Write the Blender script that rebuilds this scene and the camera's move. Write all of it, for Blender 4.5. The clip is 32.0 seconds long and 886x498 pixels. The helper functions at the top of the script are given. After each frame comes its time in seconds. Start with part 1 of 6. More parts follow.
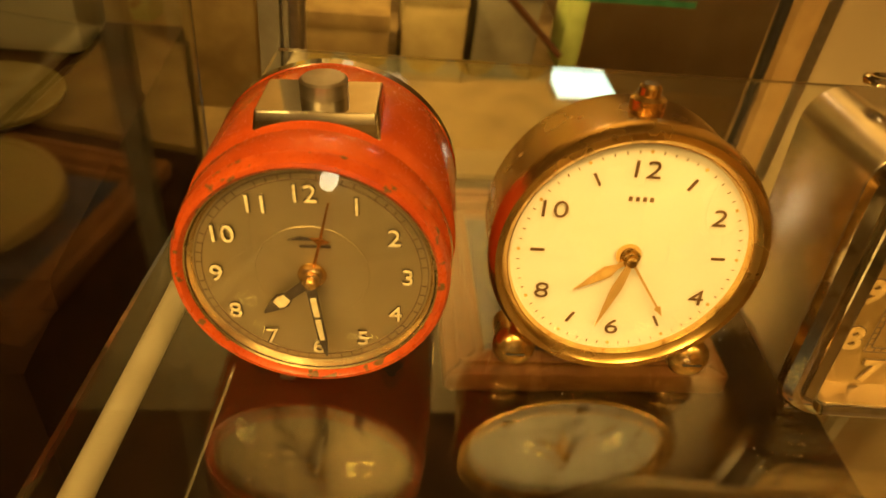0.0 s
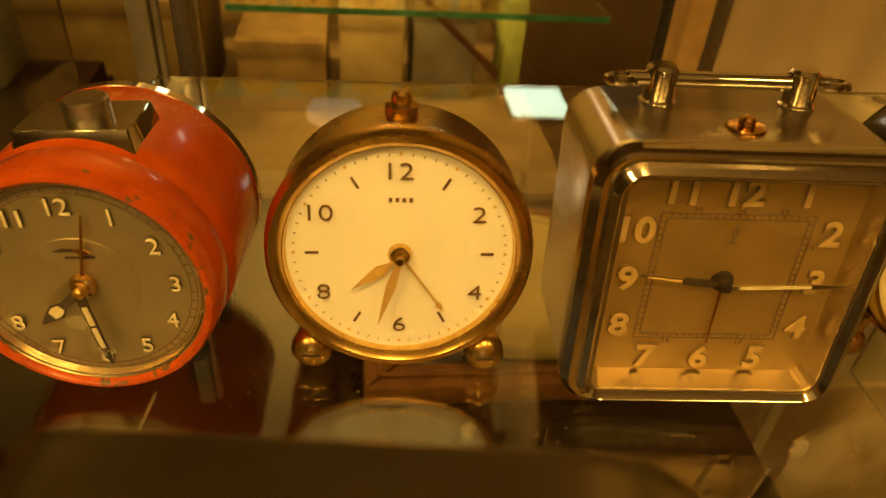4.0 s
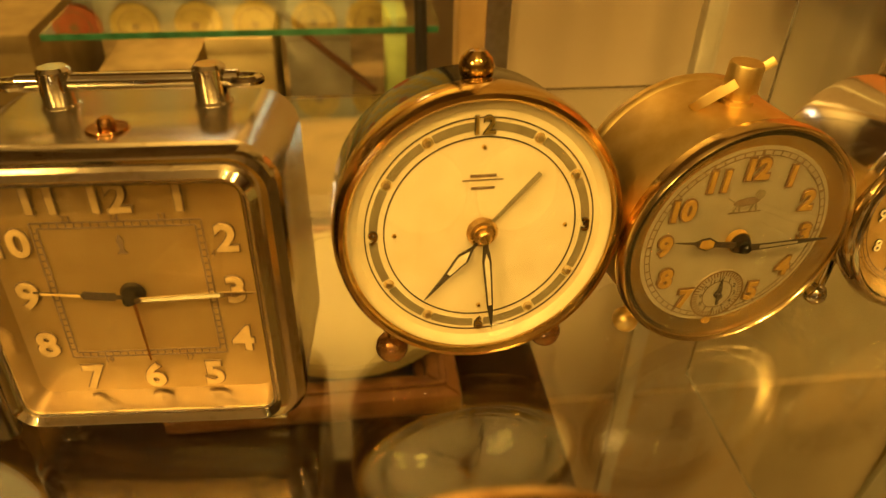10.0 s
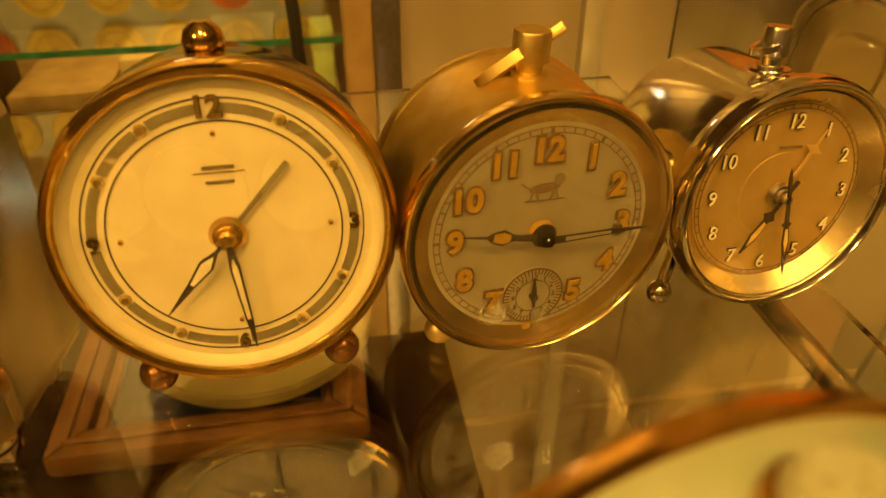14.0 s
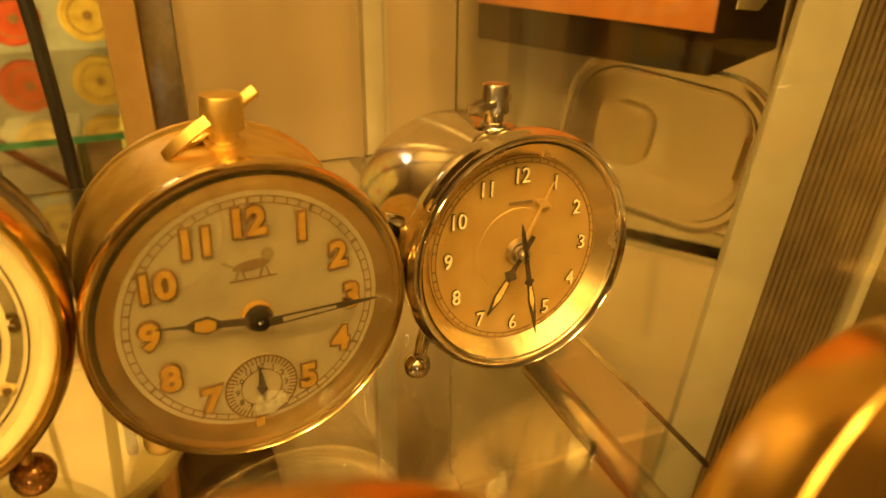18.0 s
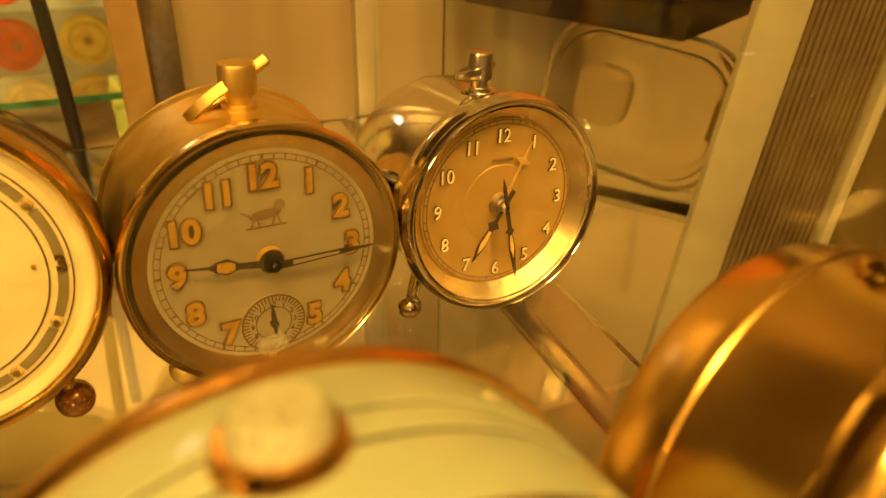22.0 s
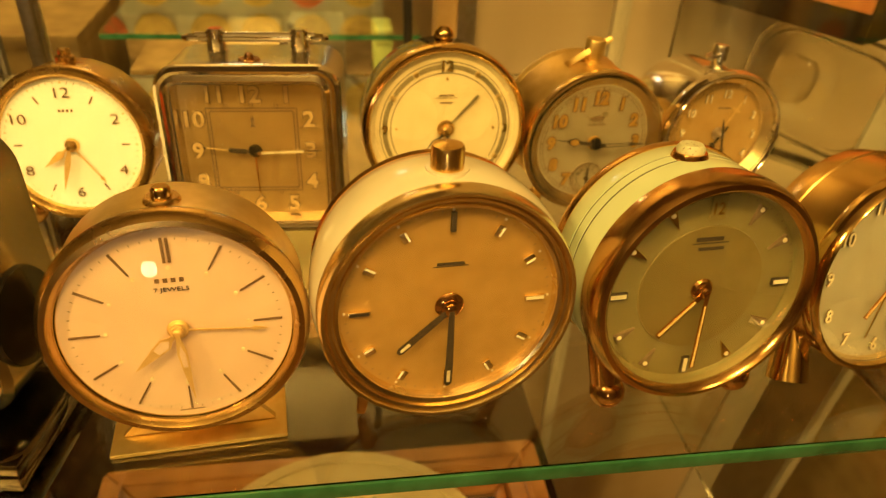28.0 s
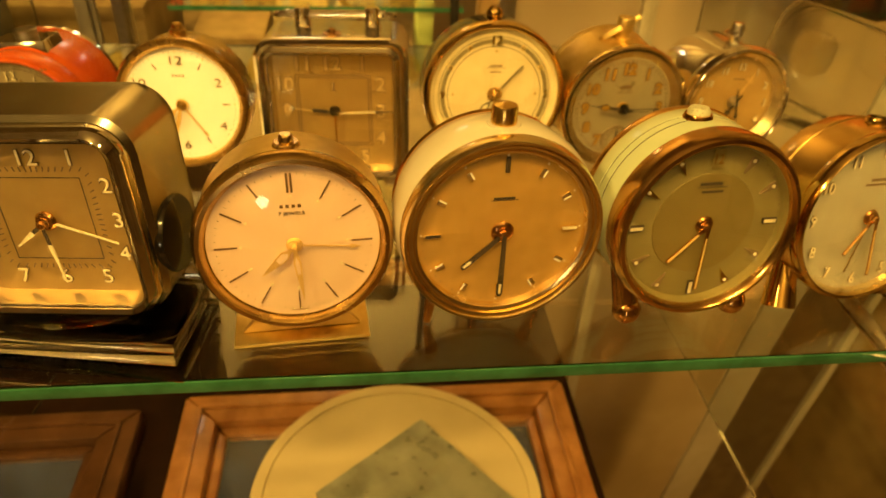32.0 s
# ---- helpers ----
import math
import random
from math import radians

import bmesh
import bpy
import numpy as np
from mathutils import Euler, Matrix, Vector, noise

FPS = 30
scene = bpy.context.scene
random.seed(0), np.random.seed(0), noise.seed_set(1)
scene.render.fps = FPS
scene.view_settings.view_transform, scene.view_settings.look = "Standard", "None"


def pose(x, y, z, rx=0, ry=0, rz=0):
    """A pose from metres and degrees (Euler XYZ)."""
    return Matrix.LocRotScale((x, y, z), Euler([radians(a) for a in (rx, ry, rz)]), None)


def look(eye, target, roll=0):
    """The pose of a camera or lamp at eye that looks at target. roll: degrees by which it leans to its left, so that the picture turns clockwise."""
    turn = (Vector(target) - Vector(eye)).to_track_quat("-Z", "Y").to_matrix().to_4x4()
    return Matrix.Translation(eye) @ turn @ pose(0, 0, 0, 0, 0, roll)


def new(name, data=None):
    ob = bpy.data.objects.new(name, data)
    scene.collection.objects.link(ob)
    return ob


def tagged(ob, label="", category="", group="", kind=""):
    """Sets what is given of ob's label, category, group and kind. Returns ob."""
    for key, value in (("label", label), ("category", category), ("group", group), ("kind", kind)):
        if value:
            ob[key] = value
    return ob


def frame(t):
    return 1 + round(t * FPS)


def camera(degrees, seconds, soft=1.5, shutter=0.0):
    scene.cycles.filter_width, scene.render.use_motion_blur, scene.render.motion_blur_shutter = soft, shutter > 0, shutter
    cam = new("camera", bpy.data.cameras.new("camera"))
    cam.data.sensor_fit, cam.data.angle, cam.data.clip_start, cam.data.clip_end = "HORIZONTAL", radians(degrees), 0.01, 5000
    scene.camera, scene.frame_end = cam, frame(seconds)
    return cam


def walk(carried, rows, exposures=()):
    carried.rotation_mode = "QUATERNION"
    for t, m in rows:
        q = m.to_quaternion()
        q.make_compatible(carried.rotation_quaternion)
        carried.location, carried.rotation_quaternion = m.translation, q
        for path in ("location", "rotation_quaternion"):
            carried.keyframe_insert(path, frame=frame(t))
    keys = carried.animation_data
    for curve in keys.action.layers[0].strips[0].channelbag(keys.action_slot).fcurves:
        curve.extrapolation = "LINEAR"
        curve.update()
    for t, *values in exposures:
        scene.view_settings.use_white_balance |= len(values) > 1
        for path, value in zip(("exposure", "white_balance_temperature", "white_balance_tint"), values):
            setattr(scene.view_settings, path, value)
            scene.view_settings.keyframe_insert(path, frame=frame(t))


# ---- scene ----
cam = camera(62.92, 32.0, 1.35)
# a close-up lens: sharp at about a hand's length, soft nearer and farther
cam.data.dof.use_dof, cam.data.dof.focus_distance, cam.data.dof.aperture_fstop = True, 0.205, 18.0
# seconds, x, y, z, and the turn in degrees
PATH = [
    (0.0, -0.00373, 0.03435, 0.14197, 51.056, -5.715, -3.905),
    (0.5, 0.00523, 0.03543, 0.14227, 51.343, -5.361, -4.000),
    (1.0, 0.01765, 0.03538, 0.14285, 51.808, -5.089, -4.074),
    (1.5, 0.02591, 0.03110, 0.14432, 52.781, -5.017, -4.593),
    (2.0, 0.03081, 0.02791, 0.14547, 53.316, -4.977, -4.830),
    (2.5, 0.03135, 0.02796, 0.14585, 53.491, -5.388, -5.188),
    (4.5, 0.06134, 0.01699, 0.14945, 53.015, -3.456, -5.987),
    (5.0, 0.07643, 0.01492, 0.15293, 53.380, -3.086, -6.119),
    (5.5, 0.08686, 0.01344, 0.15148, 53.816, -2.923, -6.365),
    (6.0, 0.09670, 0.01023, 0.15239, 53.798, -2.872, -6.418),
    (6.5, 0.10192, 0.00720, 0.15150, 54.207, -2.877, -6.615),
    (7.0, 0.10316, 0.00700, 0.15194, 54.280, -3.019, -6.811),
    (7.5, 0.10758, 0.00643, 0.15014, 54.477, -3.241, -6.666),
    (8.0, 0.12328, 0.00668, 0.14996, 54.375, -2.588, -6.439),
    (8.5, 0.13780, 0.00879, 0.14832, 54.283, -2.195, -6.419),
    (9.0, 0.15601, 0.01277, 0.14689, 54.081, -1.511, -6.494),
    (9.5, 0.17359, 0.01208, 0.14523, 54.510, -1.149, -6.617),
    (10.0, 0.18779, 0.01227, 0.14540, 54.610, -1.143, -7.157),
    (10.5, 0.19380, 0.01466, 0.14426, 54.571, -1.118, -7.375),
    (11.0, 0.19744, 0.01504, 0.14148, 54.708, -1.042, -7.534),
    (11.5, 0.19899, 0.01448, 0.14136, 54.821, -0.873, -7.710),
    (12.0, 0.20237, 0.01564, 0.13967, 54.913, -0.639, -7.676),
    (12.5, 0.21129, 0.01715, 0.13599, 55.285, 0.121, -7.449),
    (13.0, 0.22540, 0.01982, 0.13475, 55.217, 0.303, -7.116),
    (13.5, 0.23446, 0.02298, 0.13135, 56.278, -0.182, -8.061),
    (14.0, 0.24130, 0.02262, 0.12777, 56.303, 0.025, -9.752),
    (14.5, 0.25296, 0.02321, 0.12570, 56.482, 0.326, -10.838),
    (16.5, 0.25360, 0.02163, 0.11506, 59.719, -0.976, -16.835),
    (17.0, 0.26426, 0.02315, 0.11692, 61.233, -0.309, -18.104),
    (17.5, 0.27318, 0.02476, 0.11736, 63.539, -0.127, -20.176),
    (18.0, 0.27711, 0.02557, 0.11771, 63.268, -0.541, -21.485),
    (18.5, 0.27720, 0.02629, 0.11962, 61.769, -0.854, -22.456),
    (19.0, 0.27724, 0.02483, 0.12037, 60.806, -0.758, -22.864),
    (19.5, 0.27759, 0.02603, 0.12001, 60.605, -0.663, -23.229),
    (20.0, 0.27791, 0.02486, 0.12061, 60.426, -0.713, -23.525),
    (20.5, 0.27697, 0.02398, 0.11918, 60.310, -0.569, -23.094),
    (21.0, 0.27686, 0.02282, 0.11965, 60.321, -0.533, -23.080),
    (21.5, 0.27469, 0.01723, 0.12061, 60.229, -0.419, -22.709),
    (22.0, 0.26854, 0.00707, 0.12525, 60.243, -1.029, -22.486),
    (22.5, 0.25919, -0.00585, 0.13016, 60.080, -1.680, -21.739),
    (23.0, 0.24824, -0.02394, 0.13645, 59.943, -2.068, -20.480),
    (23.5, 0.24057, -0.04000, 0.14119, 59.979, -2.045, -19.259),
    (24.0, 0.22897, -0.05599, 0.14695, 59.724, -1.865, -17.420),
    (24.5, 0.21679, -0.06657, 0.15156, 59.435, -1.734, -15.554),
    (25.0, 0.20454, -0.07954, 0.15812, 58.873, -1.515, -13.595),
    (25.5, 0.19451, -0.09344, 0.16053, 58.812, -1.693, -12.459),
    (26.0, 0.18610, -0.10940, 0.16529, 58.142, -2.640, -10.783),
    (26.5, 0.17586, -0.11448, 0.16785, 57.495, -2.606, -9.632),
    (28.5, 0.16368, -0.14100, 0.17945, 56.059, -2.970, -7.994),
    (29.0, 0.15730, -0.14661, 0.18220, 55.410, -3.340, -7.985),
    (29.5, 0.15669, -0.15174, 0.18624, 55.087, -3.594, -7.955),
    (30.0, 0.15722, -0.16102, 0.18578, 55.914, -3.033, -7.202),
    (30.5, 0.15736, -0.16551, 0.19363, 54.543, -2.967, -6.736),
    (31.0, 0.15454, -0.16954, 0.19610, 53.679, -3.123, -6.594),
    (31.5, 0.15021, -0.17767, 0.19525, 53.952, -3.163, -6.073),
    (32.0, 0.14999, -0.18584, 0.19796, 54.138, -2.406, -5.762),
]
# seconds, stops, kelvin and tint of the camera's own settings
SETTINGS = [(0, -0.90, 6200, 10), (2, -1.15, 6300, 10), (4.5, -1.45, 6900, 10), (5, -1.45, 6900, 10), (6, -0.90, 6600, 10), (7, -0.60, 6400, 10), (9, -0.65, 6050, 6), (10, -0.74, 6250, 7),
            (12, -0.78, 6350, 10), (13, -0.95, 6600, 10), (14, -1.05, 7000, 10), (16.5, -0.75, 6700, 10), (17, -0.70, 6600, 10), (19, -0.45, 6600, 10), (20, -0.55, 6700, 10), (21, -0.65, 6750, 10),
            (22, -0.65, 6700, 10), (23, -0.55, 6100, 2), (24, -0.62, 6000, 2), (26, -0.62, 5950, 2), (29, -0.62, 5950, 2), (30, -0.66, 6100, 2), (32, -0.70, 6300, 2)]
walk(cam, [(row[0], pose(*row[1:])) for row in PATH], SETTINGS)

# ---- light ----
world = bpy.data.worlds.new("world")
scene.world = world
world.use_nodes = True
world.node_tree.nodes["Background"].inputs[0].default_value = (1.0, 0.66, 0.30, 1)
world.node_tree.nodes["Background"].inputs[1].default_value = 0.05

WARM = (1.0, 0.57, 0.12)


def area_lamp(name, eye, target, size, power, colour=WARM, beam=180):
    data = bpy.data.lights.new(name, "AREA")
    data.shape, data.size, data.energy, data.color = "DISK", size, power, colour
    data.spread = radians(beam)
    ob = new(name, data)
    ob.matrix_world = look(eye, target)
    return ob


# shop spots: the key to the left in front and a pair overhead; those to the right and behind are added fill
area_lamp("spot_or_fill", (-0.62, -0.62, 0.86), (0.15, 0.10, 0.03), 0.15, 12.5)
# added fill from the right; no source known there
area_lamp("spot_or_fill", (0.60, -0.55, 0.95), (0.3, 0.20, 0.0), 0.15, 3.6)
# narrow fill made up to brighten the cream wall beyond the post
area_lamp("spot_or_fill", (0.72, -0.25, 0.75), (0.70, 0.47, -0.38), 0.12, 2.3, beam=50)
area_lamp("spot_or_fill", (0.03, -0.72, 1.32), (0.13, 0.10, 0.0), 0.09, 11.0)
area_lamp("spot_or_fill", (0.16, -0.72, 1.32), (0.18, 0.10, 0.0), 0.09, 11.0)
# made-up fill for the far showcase and its chart
area_lamp("spot_or_fill", (-0.55, 0.60, 0.92), (0.05, 0.95, -0.02), 0.15, 6.0, beam=70)
# added fill aimed at the ceiling before and behind the case, brightening what the metal mirrors
area_lamp("ceiling_fill", (0.0, -1.3, 0.9), (0.0, -1.5, 1.4), 0.5, 15.0)
area_lamp("ceiling_fill", (0.0, 1.9, 0.75), (0.0, 2.1, 1.4), 0.5, 28.0)

# ---- materials ----


def material(name, colour, rough=0.4, metal=0.0, second=None, scale=300.0, spread=(0.35, 0.65), bump=0.0, bump_scale=1500.0,
             rough_var=0.12, coat=0.0, chips=None, chip_at=0.62, chip_scale=160.0, gloss=0.5):
    """Principled surface whose colour runs between two tones by noise, with grain, fine relief and, if wanted, chips of another colour."""
    m = bpy.data.materials.new(name)
    m.use_nodes = True
    t = m.node_tree
    n, l = t.nodes, t.links
    b = n["Principled BSDF"]
    b.inputs["Metallic"].default_value = metal
    b.inputs["Coat Weight"].default_value = coat
    b.inputs["Specular IOR Level"].default_value = gloss
    co = n.new("ShaderNodeTexCoord")
    big = n.new("ShaderNodeTexNoise")
    big.inputs["Scale"].default_value, big.inputs["Detail"].default_value = scale, 5.0
    l.new(co.outputs["Object"], big.inputs["Vector"])
    ramp = n.new("ShaderNodeValToRGB")
    second = second or tuple(c * 0.72 for c in colour)
    ramp.color_ramp.elements[0].position, ramp.color_ramp.elements[1].position = spread
    ramp.color_ramp.elements[0].color, ramp.color_ramp.elements[1].color = (*second, 1), (*colour, 1)
    l.new(big.outputs["Fac"], ramp.inputs["Fac"])
    fine = n.new("ShaderNodeTexNoise")
    fine.inputs["Scale"].default_value, fine.inputs["Detail"].default_value = bump_scale, 3.0
    l.new(co.outputs["Object"], fine.inputs["Vector"])
    rr = n.new("ShaderNodeMapRange")
    rr.inputs["To Min"].default_value, rr.inputs["To Max"].default_value = max(0.02, rough - rough_var), min(1.0, rough + rough_var)
    l.new(fine.outputs["Fac"], rr.inputs["Value"])
    colour_out = ramp.outputs["Color"]
    if chips:
        c = n.new("ShaderNodeTexNoise")
        c.inputs["Scale"].default_value, c.inputs["Detail"].default_value = chip_scale, 6.0
        l.new(co.outputs["Object"], c.inputs["Vector"])
        cut = n.new("ShaderNodeMapRange")
        cut.inputs["From Min"].default_value, cut.inputs["From Max"].default_value = chip_at, chip_at + 0.02
        l.new(c.outputs["Fac"], cut.inputs["Value"])
        mix = n.new("ShaderNodeMix")
        mix.data_type = "RGBA"
        l.new(cut.outputs["Result"], mix.inputs["Factor"])
        l.new(colour_out, mix.inputs["A"])
        mix.inputs["B"].default_value = (*chips, 1)
        colour_out = mix.outputs["Result"]
    l.new(colour_out, b.inputs["Base Color"])
    l.new(rr.outputs["Result"], b.inputs["Roughness"])
    if bump:
        bm_ = n.new("ShaderNodeBump")
        bm_.inputs["Strength"].default_value, bm_.inputs["Distance"].default_value = bump, 0.0004
        l.new(fine.outputs["Fac"], bm_.inputs["Height"])
        l.new(bm_.outputs["Normal"], b.inputs["Normal"])
    return m


def glass_material(name, tint=(1, 1, 1), rough=0.0, ior=1.5):
    m = bpy.data.materials.new(name)
    m.use_nodes = True
    b = m.node_tree.nodes["Principled BSDF"]
    b.inputs["Base Color"].default_value = (*tint, 1)
    b.inputs["Transmission Weight"].default_value = 1.0
    b.inputs["Roughness"].default_value, b.inputs["IOR"].default_value = rough, ior
    return m


def glow_material(name, colour, power):
    m = bpy.data.materials.new(name)
    m.use_nodes = True
    b = m.node_tree.nodes["Principled BSDF"]
    b.inputs["Base Color"].default_value = (*colour, 1)
    b.inputs["Emission Color"].default_value = (*colour, 1)
    b.inputs["Emission Strength"].default_value = power
    return m


BRASS = material("polished_brass", (0.82, 0.58, 0.20), 0.12, 1.0, (0.70, 0.46, 0.15), 160, bump_scale=110, rough_var=0.05)
BRASS_OLD = material("tarnished_brass", (0.80, 0.54, 0.19), 0.26, 1.0, (0.60, 0.37, 0.11), 70, (0.3, 0.7), bump_scale=110, rough_var=0.06)
BRASS_MATT = material("satin_brass", (0.94, 0.71, 0.28), 0.42, 1.0, (0.84, 0.60, 0.21), 160, bump_scale=110, rough_var=0.05)
COPPER = material("reddish_brass", (0.76, 0.43, 0.15), 0.14, 1.0, (0.66, 0.35, 0.12), 110, bump_scale=110, rough_var=0.05)
CHROME = material("polished_chrome", (0.84, 0.81, 0.76), 0.06, 1.0, (0.74, 0.70, 0.63), 200, bump_scale=110, rough_var=0.05)
CHROME_OLD = material("pitted_chrome", (0.80, 0.75, 0.66), 0.10, 1.0, (0.55, 0.45, 0.32), 320, (0.24, 0.42), bump=0.04, bump_scale=1800, rough_var=0.05)
STEEL = material("dull_steel", (0.60, 0.55, 0.47), 0.3, 1.0, (0.50, 0.45, 0.37), 250, bump_scale=110, rough_var=0.05)
ORANGE = material("chipped_orange_enamel", (0.74, 0.115, 0.008), 0.24, 0.0, (0.64, 0.088, 0.007), 90, bump=0.03, coat=0.4, chips=(0.16, 0.08, 0.03), chip_at=0.765, chip_scale=220)
ORANGE_WORN = material("worn_orange_enamel_rim", (0.72, 0.115, 0.01), 0.3, 0.0, (0.56, 0.075, 0.008), 120, bump=0.08, chips=(0.20, 0.11, 0.04), chip_at=0.615, chip_scale=300)
BLACK = material("black_lacquer", (0.016, 0.013, 0.010), 0.12, 0.0, (0.010, 0.008, 0.006), 150, coat=0.2, rough_var=0.05)
CREAM = material("cream_lacquer", (0.88, 0.83, 0.70), 0.2, 0.0, (0.83, 0.77, 0.62), 60, coat=0.5)
PALE_GREEN = material("pale_green_lacquer", (0.74, 0.84, 0.60), 0.18, 0.0, (0.69, 0.79, 0.53), 60, coat=0.5)
INK = material("dark_print", (0.05, 0.035, 0.02), 0.5)
INK_SOFT = material("faded_print", (0.20, 0.13, 0.06), 0.55)
RUBBER = material("black_rubber", (0.02, 0.018, 0.016), 0.6)
RED_BALL = material("brown_ball", (0.46, 0.24, 0.085), 0.24, 0.85, (0.40, 0.20, 0.07), 60)
LUME = material("aged_luminous_paint", (0.72, 0.50, 0.16), 0.7, 0.0, (0.60, 0.38, 0.10), 500, bump=0.2)
LUME_PALE = material("pale_luminous_paint", (0.78, 0.70, 0.46), 0.7, 0.0, (0.66, 0.55, 0.32), 500, bump=0.2)
LUME_ORANGE = material("orange_luminous_paint", (0.38, 0.215, 0.022), 0.7, 0.0, (0.30, 0.16, 0.016), 500, bump=0.1)
DIAL_WHITE = material("ivory_dial", (0.88, 0.86, 0.84), 0.5, 0.0, (0.85, 0.82, 0.77), 60, bump=0.02)
DIAL_ROSE = material("silvered_rose_dial", (0.73, 0.54, 0.38), 0.42, 0.15, (0.68, 0.48, 0.33), 70, bump=0.01)
DIAL_BRONZE = material("bronze_dial", (0.57, 0.395, 0.145), 0.40, 0.75, (0.50, 0.34, 0.12), 90, bump=0.02)
DIAL_GREY = material("grey_brown_dial", (0.50, 0.41, 0.23), 0.36, 0.8, (0.44, 0.36, 0.20), 60, (0.3, 0.7))
DIAL_GOLD = material("brushed_gold_dial", (0.47, 0.28, 0.068), 0.42, 0.35, (0.42, 0.245, 0.056), 150, bump=0.01)
DIAL_CREAM = material("yellowed_cream_dial", (0.68, 0.58, 0.35), 0.5, 0.0, (0.62, 0.51, 0.28), 110, bump=0.02)
DIAL_SILVER = material("silver_grey_dial", (0.42, 0.36, 0.225), 0.42, 0.4, (0.37, 0.315, 0.19), 90, bump=0.02)
DIAL_OLIVE = material("olive_gold_dial", (0.25, 0.192, 0.06), 0.36, 0.35, (0.22, 0.165, 0.05), 90, bump=0.02)
DIAL_OLIVE_RING = material("pale_olive_ring", (0.27, 0.222, 0.08), 0.4, 0.3, (0.24, 0.195, 0.07), 90, bump=0.02)
DIAL_COPPER = material("copper_dial", (0.54, 0.36, 0.12), 0.42, 0.5, (0.48, 0.30, 0.09), 90, bump=0.01)
DIAL_PALE = material("pale_silver_dial", (0.44, 0.41, 0.29), 0.42, 0.2, (0.40, 0.36, 0.25), 90, bump=0.02)
REHAUT = material("bright_brass_ring", (0.92, 0.78, 0.48), 0.26, 1.0, (0.86, 0.70, 0.40), 120, bump_scale=110, rough_var=0.05)
CRYSTAL = glass_material("clock_crystal")
SHELF_GLASS = glass_material("shelf_glass", (0.95, 0.98, 0.95), 0.0, 1.85)
GREEN_EDGE = material("green_glass_edge", (0.07, 0.26, 0.13), 0.15, 0.0, (0.035, 0.15, 0.07), 60, coat=0.4)
ROD_BEIGE = material("beige_coated_rod", (0.34, 0.29, 0.22), 0.4, 0.0, (0.29, 0.24, 0.17), 90, gloss=0.3)
ROD_GREY = material("grey_white_coating", (0.15, 0.13, 0.10), 0.45, 0.0, (0.12, 0.10, 0.075), 90, gloss=0.3)
GREY_ROD = material("grey_metal_rod", (0.66, 0.61, 0.52), 0.24, 1.0, (0.5, 0.44, 0.35), 90, bump_scale=110, rough_var=0.06)
ALU = material("brushed_aluminium", (0.46, 0.40, 0.28), 0.42, 0.35, (0.42, 0.36, 0.24), 60, bump=0.03)
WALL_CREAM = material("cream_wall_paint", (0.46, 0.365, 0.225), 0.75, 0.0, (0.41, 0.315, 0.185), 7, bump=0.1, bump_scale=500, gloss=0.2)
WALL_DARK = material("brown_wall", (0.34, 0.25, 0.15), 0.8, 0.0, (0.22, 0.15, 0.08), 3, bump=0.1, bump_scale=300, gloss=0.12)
CEILING = material("cream_ceiling", (0.74, 0.66, 0.5), 0.8, 0.0, (0.7, 0.61, 0.45), 3)
BRASS_PALE = material("pale_gilt", (0.96, 0.80, 0.46), 0.24, 1.0, (0.90, 0.70, 0.34), 160, bump_scale=110, rough_var=0.05)
CHROME_DENTED = material("dented_chrome", (0.88, 0.84, 0.75), 0.13, 1.0, (0.70, 0.64, 0.52), 320, (0.22, 0.40), bump=0.35, bump_scale=75, rough_var=0.05)
BRASS_GOLDEN = material("golden_polished_brass", (0.88, 0.68, 0.34), 0.17, 1.0, (0.80, 0.58, 0.26), 120, bump_scale=110, rough_var=0.05)
GREEN_GLASS = glass_material("green_pane", (0.93, 0.97, 0.92), 0.0, 1.5)
PURPLE = material("purple_cloth", (0.20, 0.09, 0.13), 0.8, 0.0, (0.12, 0.05, 0.08), 30, gloss=0.12)
GREY_BAG = material("grey_wrapping", (0.20, 0.18, 0.13), 0.45, 0.0, (0.13, 0.115, 0.08), 18, bump=0.3, bump_scale=60, gloss=0.2)
BOX_BEIGE = material("beige_cardboard", (0.33, 0.26, 0.12), 0.7, 0.0, (0.25, 0.19, 0.085), 25, gloss=0.12)
BOX_BROWN = material("brown_cardboard", (0.26, 0.185, 0.075), 0.7, 0.0, (0.18, 0.12, 0.05), 25, gloss=0.12)
GREEN_BOX = material("green_box", (0.38, 0.46, 0.14), 0.6, 0.0, (0.3, 0.36, 0.1), 40)
DIAL_YELLOW = material("yellow_paper_dial", (0.58, 0.45, 0.10), 0.6, 0.0, (0.42, 0.31, 0.06), 70, gloss=0.12)
DIAL_RED = material("red_paper_dial", (0.50, 0.10, 0.04), 0.6, 0.0, (0.4, 0.07, 0.03), 70, gloss=0.12)
CHART_BLUE = material("pale_blue_paper", (0.36, 0.40, 0.36), 0.7, 0.0, (0.27, 0.3, 0.24), 30, gloss=0.12)
ORANGE_LABEL = material("orange_label", (0.62, 0.22, 0.05), 0.55, 0.0, (0.52, 0.17, 0.04), 80)
LAMP_WHITE = glow_material("lit_lamp", (1.0, 0.86, 0.6), 9.0)
LAMP_COOL = glow_material("cool_lit_panel", (0.78, 1.0, 0.74), 9.0)
LAMP_TAN = glow_material("dim_lamp_shade", (1.0, 0.72, 0.36), 1.6)
WOOD = material("orange_brown_wood", (0.42, 0.19, 0.06), 0.35, 0.0, (0.28, 0.11, 0.03), 60, bump=0.1, coat=0.3)
